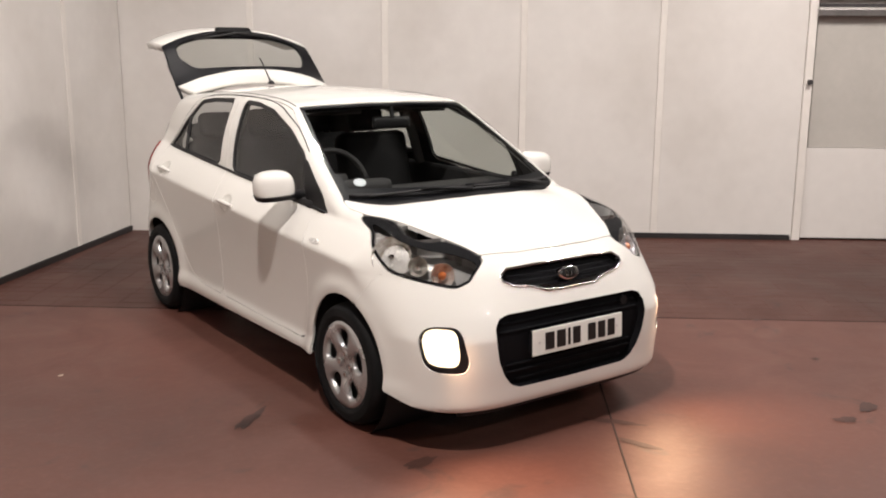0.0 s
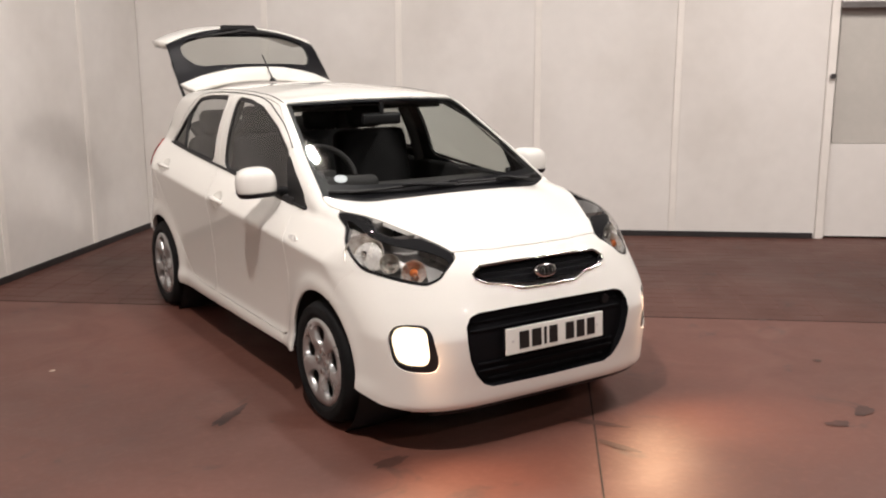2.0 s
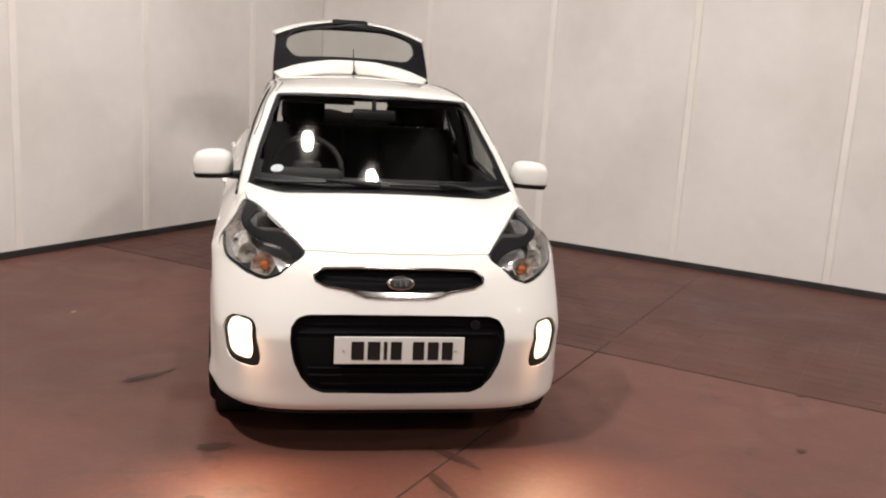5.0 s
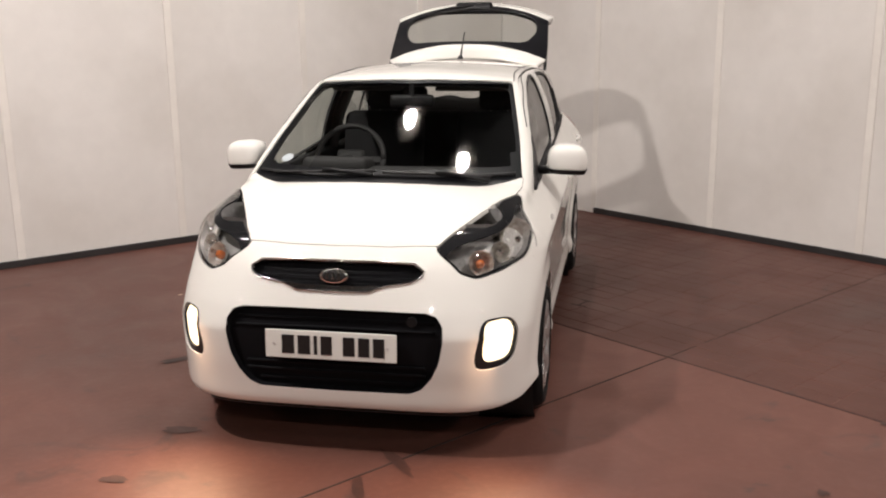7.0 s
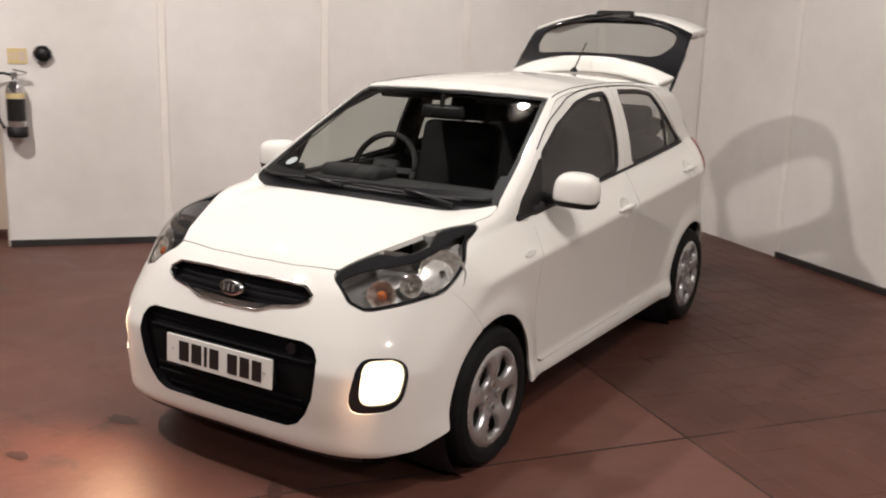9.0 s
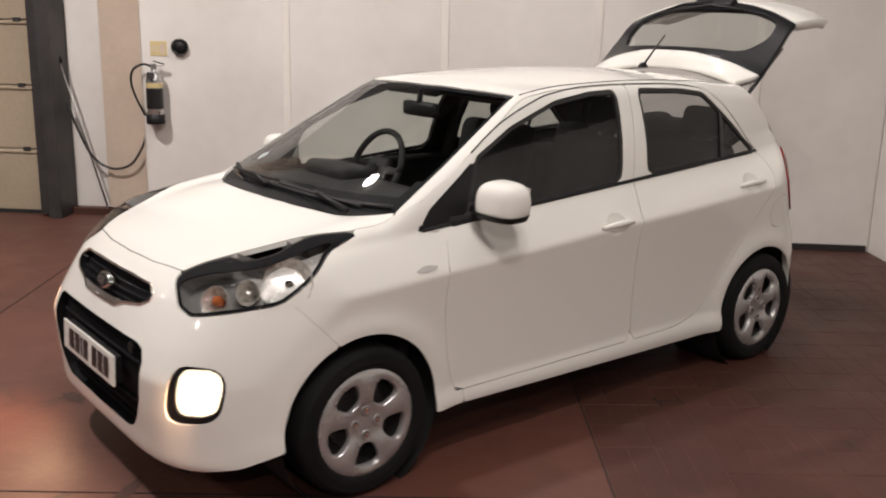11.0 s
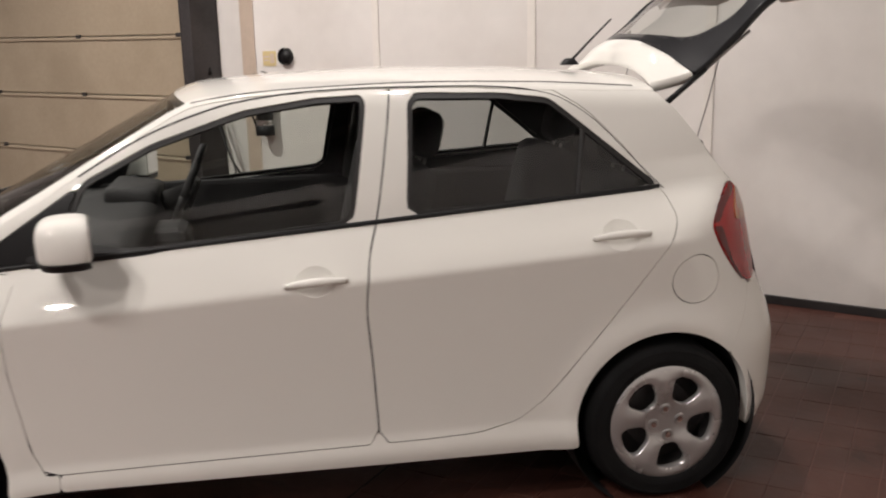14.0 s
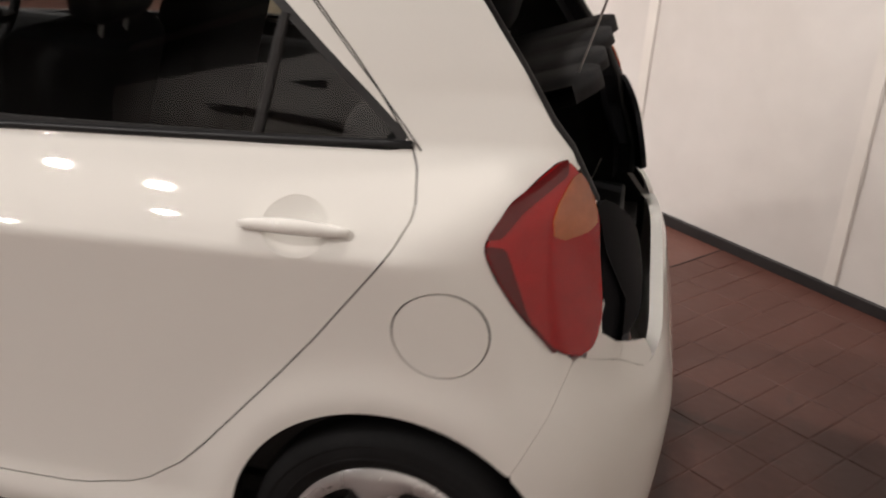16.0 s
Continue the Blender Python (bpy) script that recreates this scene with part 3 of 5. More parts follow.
# fire extinguisher, sign, pipe hole and hose on the left wall
ext = empty("fire_extinguisher", on_left(5.47, -0.075, 0.82).translation, "steel fire extinguisher with a black base and hose on the wall", "extinguisher")
ext.rotation_euler, ext.scale = (0, 0, radians(ANG_L)), (0.82, 0.82, 0.82)
part("cylinder", lathe([(0.0, 0.06), (0.072, 0.06), (0.076, 0.08), (0.076, 0.40), (0.068, 0.445), (0.040, 0.475), (0.022, 0.485), (0.020, 0.51), (0.0, 0.51)], 32), SATIN, ext, smooth=True)
part("base_ring", lathe([(0.0, 0.0), (0.084, 0.0), (0.086, 0.02), (0.086, 0.085), (0.078, 0.09)], 32), BLACK, ext, smooth=True)
part("label", lathe([(0.0772, 0.14), (0.0772, 0.33)], 32), INK, ext, "dark printed label with a pale heading")
part("label_band", lathe([(0.0776, 0.335), (0.0776, 0.38)], 32), YELLOW, ext)
part("valve", boxed((0.05, 0.04, 0.05), pose(0, 0, 0.53), 0.006), STEEL, ext)
part("lever", boxed((0.11, 0.022, 0.010), pose(-0.05, 0, 0.565, 0, -14, 0), 0.003), BLACK, ext)
part("carry_handle", boxed((0.10, 0.022, 0.010), pose(-0.05, 0, 0.535, 0, 6, 0), 0.003), STEEL, ext)
part("hose", tube(smooth_line([(0.02, 0, 0.53), (0.10, 0, 0.545), (0.19, 0, 0.50), (0.222, 0, 0.40), (0.19, 0, 0.26), (0.10, 0, 0.07)]), 0.011, 8), BLACK, ext, smooth=True)
part("wall_bracket", boxed((0.06, 0.03, 0.06), pose(0, 0.085, 0.45), 0.004), DARKSTEEL, ext)
sg = tagged(part("safety_sign", wall_box(on_left, 5.385, 5.515, -0.006, -0.001, 1.33, 1.44, 0.002), YELLOW), "small faded yellow sign above the extinguisher", "sign")
part("symbol", wall_box(on_left, 5.40, 5.44, -0.008, -0.0055, 1.35, 1.42), CREAM, sg)
part("text_bar", wall_box(on_left, 5.45, 5.505, -0.008, -0.0055, 1.39, 1.405), CREAM, sg)
part("text_bar", wall_box(on_left, 5.45, 5.505, -0.008, -0.0055, 1.365, 1.378), CREAM, sg)
pm = on_left(5.28, -0.004, 1.40) @ pose(0, 0, 0, 90, 0, 0)
pipe = tagged(part("pipe_end", lathe([(0.062, -0.03), (0.062, 0.006), (0.052, 0.008), (0.050, -0.02), (0.0, -0.02)], 32, pm), BLACK, smooth=True), "black open pipe end in the wall", "pipe")
hose = empty("hanging_hose", label="dark thin hose that hangs in the recess", category="hose")
part("hose_run", tube(smooth_line([on_left(6.312, 0.27, 0.86).translation, on_left(6.303, 0.27, 0.826).translation, on_left(6.231, 0.27, 0.649).translation, on_left(6.164, 0.27, 0.517).translation,
                                   on_left(6.075, 0.27, 0.431).translation, on_left(5.954, 0.27, 0.398).translation, on_left(5.823, 0.27, 0.444).translation, on_left(5.725, 0.27, 0.587).translation, on_left(5.70, 0.30, 0.70).translation]), 0.010, 8), RUBBER, hose, smooth=True)
part("nozzle", tube([on_left(6.314, 0.27, 0.85).translation, on_left(6.33, 0.27, 0.92).translation], 0.014, 10), RUBBER, hose)
lance = empty("wash_lance", label="thin pale wash lance that leans in the recess", category="lance")
part("rod", tube([on_left(6.385, 0.275, 1.30).translation, on_left(6.047, 0.275, 0.06).translation], 0.008, 8), STEEL, lance, smooth=True)
part("grip", tube([on_left(6.402, 0.274, 1.36).translation, on_left(6.366, 0.275, 1.24).translation], 0.021, 10), BLACK, lance, smooth=True)

# ---- the car ----
car = empty("car", label="white small hatchback with open tailgate and lit fog lamps", category="car")


def front_s(pts):
    """Outline points (x, z) on the nose, as places along the outline and heights."""
    out = []
    for x, z in pts:
        y = -float(solve(lambda q: body(np.array([x]), -q, np.array([z])), np.array([-0.2]), np.array([1.2]))[0])
        out.append((outline_s(x, y), z))
    return out


def edge_s(pts):
    """Points (x, y) of the top, as places along the outline and heights."""
    q = top_point(np.array([p[0] for p in pts]), np.array([p[1] for p in pts]))
    return [(outline_s(a, b), float(c)) for a, b, c in q]


def dense(pts, step=0.03):
    out = []
    for a, b in zip(pts, pts[1:]):
        k = max(1, int(math.hypot(b[0] - a[0], b[1] - a[1]) / step))
        out += [(a[0] + (b[0] - a[0]) * i / k, a[1] + (b[1] - a[1]) * i / k) for i in range(k)]
    return out + [pts[-1]]


S_FRONT, S_REAR = Y0 - R0 * math.pi / 2, Y1 + R1 * math.pi / 2
NOSE_EDGE = [(0.002, -0.530), (0.20, -0.522), (0.385, -0.492)]
LAMP_EDGE = [(0.385, -0.492), (0.430, -0.410), (0.500, -0.260), (0.570, -0.110), (0.628, 0.010)]
WING_EDGE = [(0.628, 0.010), (0.642, 0.11), (0.640, 0.205)]
SCREEN_EDGE = [(0.640, 0.205), (0.600, 0.46), (0.552, 0.70), (0.512, 0.895)]
SIDE_EDGE = [(0.640, 0.205), (0.646, 0.30), (0.630, 0.46), (0.578, 0.70), (0.527, 0.895), (0.509, 1.08), (0.513, 1.40), (0.530, 1.80), (0.545, 2.0), (0.541, 2.2), (0.525, 2.395)]
TOP_EDGE = dense(NOSE_EDGE[:-1] + LAMP_EDGE[:-1] + WING_EDGE[:-1] + SIDE_EDGE)
RIM = edge_s(TOP_EDGE)
WHOLE = inside_of([(S_FRONT - 0.01, 0.20), (-0.55, 0.20), (-0.44, 0.215), (-0.30, 0.265), (0.30, 0.242), (0.46, 0.240), (1.45, 0.222), (2.01, 0.214), (2.55, 0.24), (2.7, 0.225), (S_REAR + 0.01, 0.22),
                   (S_REAR + 0.01, 1.33), (2.43, 1.33)] + RIM[::-1] + [(S_FRONT - 0.01, RIM[0][1])])
ARCH_F, ARCH_R = circle_of(-0.008, 0.287, 0.315), circle_of(2.381, 0.286, 0.306)
ARCHES = either_of(ARCH_F, ARCH_R)
SILL = 0.293
DOOR_F = inside_of(rounded([(0.388, 0.905), (0.345, 0.78), (0.345, 0.62), (0.379, 0.38), (0.415, SILL), (0.62, SILL), (1.25, SILL), (1.422, SILL), (1.408, 0.55), (1.391, 0.75), (1.405, 0.90), (1.445, 1.01),
                            (1.513, 1.40), (1.516, 1.42), (1.500, 1.42), (1.26, 1.42), (1.02, 1.42), (0.76, 1.36), (0.55, 1.22), (0.30, 1.025), (0.272, 0.918)], 1, 0.18))
DOOR_R = inside_of(rounded([(1.424, SILL), (1.60, SILL + 0.001), (1.742, 0.298), (1.878, 0.327), (1.978, 0.401), (2.217, 0.694), (2.373, 0.915), (2.402, 0.975), (2.385, 1.045), (2.27, 1.185), (2.140, 1.318), (2.03, 1.385),
                            (1.90, 1.42), (1.535, 1.42), (1.518, 1.42), (1.515, 1.40), (1.447, 1.01), (1.407, 0.90), (1.393, 0.75), (1.410, 0.55)], 1, 0.15))
WIN_F = inside_of(rounded([(0.490, 0.938), (0.585, 1.150), (0.790, 1.252), (1.060, 1.338), (1.280, 1.368), (1.428, 1.372), (1.364, 1.003), (0.82, 0.959)], 2, 0.06))
SAIL = inside_of(rounded([(0.284, 0.921), (0.335, 0.990), (0.572, 1.146), (0.480, 0.936)], 1, 0.08))
WIN_R = inside_of(rounded([(1.574, 1.374), (1.858, 1.367), (2.020, 1.347), (2.120, 1.265), (2.366, 1.063), (2.096, 1.046), (1.545, 1.018)], 2, 0.07))
LAMP_LOW = [(0.030, 0.935), (-0.10, 0.892), (-0.21, 0.810), (-0.30, 0.752), (-0.43, 0.727), (-0.55, 0.708), (-0.592, 0.732), (-0.600, 0.785)]
LAMP = inside_of(rounded([(-0.598, 0.800)] + edge_s(dense(LAMP_EDGE)) + LAMP_LOW, 1, 0.12))
GRILLE_PTS = [(0.0, 0.772), (0.15, 0.772), (0.305, 0.766), (0.345, 0.742), (0.340, 0.722), (0.300, 0.704), (0.20, 0.690), (0.14, 0.668), (0.0, 0.666)]


def half_outline(pts, close):
    q = front_s(dense(pts))
    return [(S_FRONT - 0.05, q[0][1])] + q + [(S_FRONT - 0.05, q[-1][1])]


GRILLE = inside_of(half_outline(GRILLE_PTS, 0))
INTAKE = inside_of(half_outline([(0.0, 0.603), (0.20, 0.602), (0.365, 0.598), (0.405, 0.585), (0.428, 0.55), (0.430, 0.49), (0.415, 0.41), (0.385, 0.345), (0.345, 0.298), (0.30, 0.280), (0.0, 0.276)], 0))
FOG = inside_of(rounded([(-0.590, 0.568), (-0.494, 0.562), (-0.472, 0.525), (-0.490, 0.410), (-0.527, 0.376), (-0.632, 0.372), (-0.647, 0.420), (-0.627, 0.525)], 2, 0.2))
FOG_LENS = inside_of(rounded([(-0.580, 0.556), (-0.498, 0.552), (-0.484, 0.52), (-0.502, 0.420), (-0.537, 0.402), (-0.602, 0.402), (-0.614, 0.44), (-0.604, 0.525)], 2, 0.2))
FRONT = inside_of([(S_FRONT - 0.02, 0.1), (0.0, 0.1), (0.0, 0.45), (-0.115, 0.583), (-0.26, 0.742), (-0.40, 0.79), (-0.55, 0.83), (S_FRONT - 0.02, 0.95)])
TAIL_LAMP = inside_of(rounded([(2.632, 1.070), (2.585, 1.032), (2.517, 0.945), (2.545, 0.885), (2.585, 0.825), (2.642, 0.758), (2.688, 0.731), (2.716, 0.740), (2.722, 0.80), (2.702, 0.90), (2.690, 0.98)], 2, 0.2))
HATCH_HOLE = inside_of([(2.745, 0.735), (2.727, 0.760), (2.727, 0.80), (2.707, 0.90), (2.694, 0.98), (2.640, 1.072), (2.600, 1.115), (2.540, 1.200), (2.460, 1.300), (2.412, 1.345), (2.385, 1.60), (3.6, 1.60), (3.6, 0.66), (2.82, 0.66), (2.80, 0.70)])
REAR_BUMP = inside_of([(2.690, 0.732), (2.655, 0.62), (2.60, 0.50), (2.56, 0.1), (3.6, 0.1), (3.6, 0.66), (2.80, 0.66), (2.752, 0.702)])
FUEL = circle_of(2.463, 0.772, 0.083)
WING = inside_of([(-0.26, 0.742), (-0.115, 0.583), (0.0, 0.45), (0.0, 0.1), (0.45, 0.1), (0.452, SILL), (0.415, SILL), (0.379, 0.38), (0.345, 0.62), (0.345, 0.78), (0.388, 0.905), (0.272, 0.918), (0.32, 1.0), (0.205, 1.20), (-0.60, 1.2), (-0.60, 0.80)])
gap = 0.0015

skin("front_bumper", side_point, both_of(WHOLE, grown(FRONT, -0.0004), less(lambda u, v: -1 + 0 * u, grown(ARCHES, 0.004), grown(LAMP, 0.003), grown(GRILLE, 0.001), grown(INTAKE, 0.001), grown(FOG, 0.001))),
     (S_FRONT, 0.18), (0.02, 0.86), PAINT, car, 0.011, side="both", flange=0.02)
HOOD_OUT = [(x, y) for x, y in TOP_EDGE if y <= 0.2051]
BASE = [(0.63, 0.215), (0.56, 0.172), (0.454, 0.128), (0.29, 0.085), (0.15, 0.063), (0.0, 0.055)]
COWL = [(0.63, 0.208), (0.56, 0.140), (0.454, 0.066), (0.29, -0.006), (0.15, -0.038), (0.0, -0.048)]
half = HOOD_OUT + COWL[:-1]
BONNET = inside_of(half + [(0.0, -0.048)] + [(-x, y) for x, y in half[::-1]])
skin("bonnet", top_point, grown(BONNET, -0.0032), (-0.66, -0.56), (0.66, 0.24), PAINT, car, 0.012, flange=0.02)
SCREEN_TOP = [(0.0, 0.818), (0.25, 0.838), (0.40, 0.866), (0.512, 0.895)]
half = [(0.0, 0.058)] + BASE[::-1][1:] + SCREEN_EDGE[:-1] + SCREEN_TOP[::-1]
SCREEN = inside_of(half[:-1] + [(-x, y) for x, y in half[::-1]][:-1])
screen = skin("windscreen", top_point, grown(SCREEN, -0.002), (-0.66, 0.04), (0.66, 0.91), GLASS, car, 0.02, out=-0.004, flange=0.0, label="clear tinted windscreen glass")
screen.visible_shadow = False


def frit(u, v):
    edge = -SCREEN(u, v)
    wide = np.where(v < 0.36 + 0.0 * u, 0.055, 0.022)
    low = v - (0.055 + 0.38 * u * u)
    return np.minimum(edge - wide, np.minimum(edge - 0.028, low - 0.085))


half = COWL[:-1] + [(0.0, -0.048)] + [(-x, y) for x, y in COWL[:-1][::-1]]
COWL_PANEL = inside_of(half + [(-x, y + 0.02) for x, y in BASE[:-1]] + [(0.0, 0.075)] + [(x, y + 0.02) for x, y in BASE[:-1][::-1]])
skin("cowl_panel", top_point, COWL_PANEL, (-0.66, -0.07), (0.66, 0.26), BLACK, car, 0.012, out=-0.009, flange=0.01, label="black plastic cowl panel under the screen")
# dark tube added behind the bonnet's front gap, in place of the shade inside it
q = top_point(np.array([x for x, _ in dense(NOSE_EDGE)]), np.array([y for _, y in dense(NOSE_EDGE)]))
q = q - normal(q) * 0.010
part("bonnet_gap_shade", tube([(-w[0], w[1], w[2]) for w in q[::-1]] + [tuple(w) for w in q], 0.007, 6), RUBBER, car, smooth=True)
skin("screen_border", top_point, both_of(SCREEN, frit), (-0.66, 0.04), (0.66, 0.91), GLOSSBLACK, screen, 0.012, out=-0.006, flange=0.0, label="black printed glass border")
half = [(a, b + 0.002) for a, b in [(0.0, 0.820)] + SCREEN_TOP[1:-1]] + [(a + 0.001, b) for a, b in SCREEN_EDGE[::-1]] + SIDE_EDGE[1:] + [(0.30, 2.425), (0.0, 2.435)]
ROOF = inside_of(half + [(-a, b) for a, b in half[1:-1][::-1]])
skin("roof", top_point, grown(ROOF, 0.007), (-0.67, 0.19), (0.67, 2.46), PAINT, car, 0.013, out=0.0005, flange=0.010)
skin("roof_lining", top_point, grown(ROOF, 0.02), (-0.67, 0.19), (0.67, 2.46), HEADLINER, car, 0.05, out=-0.035, flange=0.0)
DOORS = either_of(DOOR_F, DOOR_R)
for sd, sgn in (("left", 1), ("right", -1)):
    wing = skin("wing", side_point, both_of(WHOLE, less(grown(WING, -0.0006), grown(ARCHES, 0.004), grown(LAMP, 0.003))), (-0.62, 0.18), (0.48, 1.05), PAINT, car, 0.011, side=sd)
    side_panel = skin("body_side", side_point, both_of(WHOLE, less(lambda u, v: 0.2 - u, grown(ARCHES, 0.004), grown(DOORS, gap), grown(WING, gap), grown(FRONT, gap), grown(TAIL_LAMP, 0.003), HATCH_HOLE, grown(REAR_BUMP, 0.0003), grown(FUEL, 0.0016))),
         (0.15, 0.18), (3.0, 1.46), PAINT, car, 0.012, side=sd)
    skin("fuel_flap", side_point, grown(FUEL, -0.0016), (2.36, 0.66), (2.56, 0.88), PAINT, side_panel, 0.010, side=sd, flange=0.006)
    skin("shut_line_backing", side_point, both_of(grown(WHOLE, -0.006), less(lambda u, v: -0.27 - u, grown(ARCHES, 0.02), grown(WIN_F, 0.012), grown(WIN_R, 0.012), grown(SAIL, -0.01), HATCH_HOLE, grown(LAMP, 0.02), grown(TAIL_LAMP, 0.01))),
         (-0.27, 0.2), (2.8, 1.45), LINER, car, 0.03, out=-0.016, side=sd, flange=0.0)
    for nm, reg, win, lo, hi, hy, hz, note in (("front_door", DOOR_F, WIN_F, (0.24, 0.27), (1.56, 1.43), 1.243, 0.842, "closed white front door with a dark window"),
                                               ("rear_door", DOOR_R, WIN_R, (1.36, 0.27), (2.44, 1.43), 2.205, 0.928, "closed white rear door with a dark window")):
        cup = [(hy + 0.060 * math.cos(a), hz + 0.004 + 0.045 * math.sin(a)) for a in np.linspace(0, 2 * math.pi, 28)[:-1]]
        door = skin(nm, side_point, both_of(grown(WHOLE, -0.006), less(grown(reg, -gap), grown(win, 0.009), *((grown(SAIL, 0.004),) if nm == "front_door" else ()), grown(ARCH_R, 0.006), inside_of(cup))), lo, hi, PAINT, car, 0.010, side=sd, label=note)
        pane = skin("window_pane", side_point, grown(win, -0.004), lo, hi, GLASS if nm == "front_door" else REARGLASS, door, 0.02, out=-0.010, side=sd, flange=0.0)
        pane.visible_shadow = False
        skin("window_seal", side_point, less(grown(win, 0.011), grown(win, -0.007)), lo, hi, RUBBER, door, 0.007, out=-0.004, side=sd, flange=0.012)
        # recessed grip with a bar across it
        skin("handle_cup", side_point, inside_of(cup), (hy - 0.1, hz - 0.06), (hy + 0.1, hz + 0.06), PAINT, door, 0.006,
             out=lambda u, v, hy=hy, hz=hz: -0.0005 - 0.0130 * np.clip(1 - ((u - hy) / 0.060) ** 2 - ((v - hz - 0.004) / 0.045) ** 2, 0, 1), side=sd, flange=0.003)
        pts = side_point(np.linspace(hy - 0.095, hy + 0.095, 13), np.full(13, hz) + np.linspace(-0.004, 0.006, 13))
        nn = normal(pts)
        lift = 0.012 * np.sin(np.linspace(0.15, math.pi - 0.15, 13)) + 0.003
        pts = (pts + nn * lift[:, None]) * np.array([sgn, 1, 1])
        bar = tube([tuple(q) for q in pts], [0.007 + 0.007 * math.sin(a) for a in np.linspace(0.1, math.pi - 0.1, 13)], 10)
        part("door_handle", bar, PAINT, door, "white bar handle", True)
        if nm == "front_door":
            skin("mirror_sail", side_point, SAIL, lo, hi, BLACK, door, 0.01, out=0.003, side=sd, flange=0.012)
        else:
            pts = side_point(np.linspace(2.096, 2.126, 6), np.linspace(1.05, 1.255, 6))
            part("window_bar", tube([tuple((q - normal(q[None])[0] * 0.006) * np.array([sgn, 1, 1])) for q in pts], 0.009, 6), RUBBER, door)
    # waist moulding and roof drip strip
    ys = np.linspace(0.29, 2.372, 40)
    pts = side_point(ys, belt(ys) - 0.002 + 0.004 * np.sin((ys - 0.3) * 1.2))
    pts = (pts + normal(pts) * 0.003) * np.array([sgn, 1, 1])
    part("waist_moulding", tube([tuple(q) for q in pts], 0.0075, 6), BLACK, car, smooth=True)
    us = np.concatenate([np.linspace(0.572, 2.03, 40), np.linspace(2.06, 2.388, 10)])
    pts = side_point(us, pchip(us, [0.572, 0.68, 0.77, 0.90, 1.04, 1.28, 1.50, 1.75, 1.90, 2.03, 2.14, 2.27, 2.388], [1.172, 1.236, 1.282, 1.332, 1.369, 1.394, 1.399, 1.396, 1.388, 1.366, 1.305, 1.178, 1.056]))
    pts = pts * np.array([sgn, 1, 1])
    part("drip_strip", tube([tuple(w) for w in pts], [0.0035] * 38 + [0.0013] * 12, 6), RUBBER, car, smooth=True)
    edge = [(0.512 - 0.03 * min(1, k / 3), 0.905 + 0.09 * k) for k in range(17)]
    q = top_point(np.array([e[0] for e in edge]), np.array([e[1] for e in edge])) * np.array([sgn, 1, 1])
    part("roof_moulding", tube([tuple(w) for w in q], 0.0035, 6), RUBBER, car, smooth=True)
    # side repeater
    skin("side_repeater", side_point, inside_of(rounded([(0.198, 0.793), (0.245, 0.812), (0.300, 0.806), (0.303, 0.797), (0.255, 0.786)], 2)), (0.18, 0.77), (0.32, 0.83), LAMPSILVER, wing, 0.006, out=0.004, side=sd, flange=0.006, label="clear side repeater lamp")
    # head lamp
    hl = skin("headlamp", side_point, LAMP, (-0.62, 0.68), (0.06, 0.97), LAMPDARK, car, 0.011, out=-0.085, side=sd, flange=-0.082, label="clear headlamp with chrome bowls in a black housing")
    skin("lens", side_point, grown(LAMP, -0.001), (-0.62, 0.68), (0.06, 0.97), LENS, hl, 0.012, out=0.001, side=sd, flange=0.006).visible_shadow = False
    skin("chrome_insert", side_point, inside_of(rounded([(-0.34, 0.748), (-0.24, 0.785), (-0.135, 0.858), (-0.078, 0.902), (-0.09, 0.918), (-0.20, 0.896), (-0.30, 0.872), (-0.36, 0.80)], 1)), (-0.6, 0.69), (0.0, 0.95), LAMPSILVER, hl, 0.008, out=-0.045, side=sd, flange=0.01)
    skin("black_lid", side_point, both_of(grown(LAMP, -0.001), either_of(lambda u, v: -LAMP(u, v + 0.017), lambda u, v: -0.075 - u, less(LAMP, grown(LAMP, -0.010)))),
         (-0.62, 0.68), (0.06, 0.97), GRILLEBLACK, hl, 0.005, out=-0.004, side=sd, flange=0.005)
    for (cs, cz, cr), mm in (((-0.265, 0.822, 0.082), FACET), ((-0.385, 0.792, 0.040), FACET), ((-0.485, 0.766, 0.048), FACET)):
        p = side_point(np.array([cs]), np.array([cz]))[0]
        q = normal(p[None])[0]
        aim = Vector((q[0] * 0.6 * sgn, q[1] * 0.6 - 0.3, q[2] * 0.6 + 0.05)).normalized()
        at = Vector(p * np.array([sgn, 1, 1])) - Vector(q * np.array([sgn, 1, 1])) * 0.032
        m = Matrix.Translation(at) @ aim.to_track_quat("Z", "Y").to_matrix().to_4x4()
        bowl = part("reflector_bowl", lathe([(0.008, -0.050), (cr * 0.5, -0.040), (cr * 0.8, -0.022), (cr, 0.0), (cr * 1.06, 0.003), (cr * 1.06, -0.008)], 14, m), mm, hl)
        br = 1.25 if cr == 0.048 else 1.0
        part("bulb", lathe([(0.0, 0.004), (0.012 * br, 0.0), (0.016 * br, -0.02), (0.010, -0.048)], 14, m), AMBER if cr == 0.048 else CHROME, bowl, smooth=True)
    # fog lamp
    fg = skin("fog_lamp", side_point, less(FOG, grown(FOG_LENS, 0.004)), (-0.68, 0.35), (-0.44, 0.59), GLOSSBLACK, car, 0.007, out=-0.006, side=sd, flange=0.034, label="lit fog lamp in a black bezel")
    skin("lens", side_point, grown(FOG_LENS, 0.006), (-0.68, 0.35), (-0.44, 0.59), FOGGLOW, fg, 0.010, out=-0.016, side=sd, flange=0.012)
    li = bpy.data.lights.new("fog_light", "SPOT")
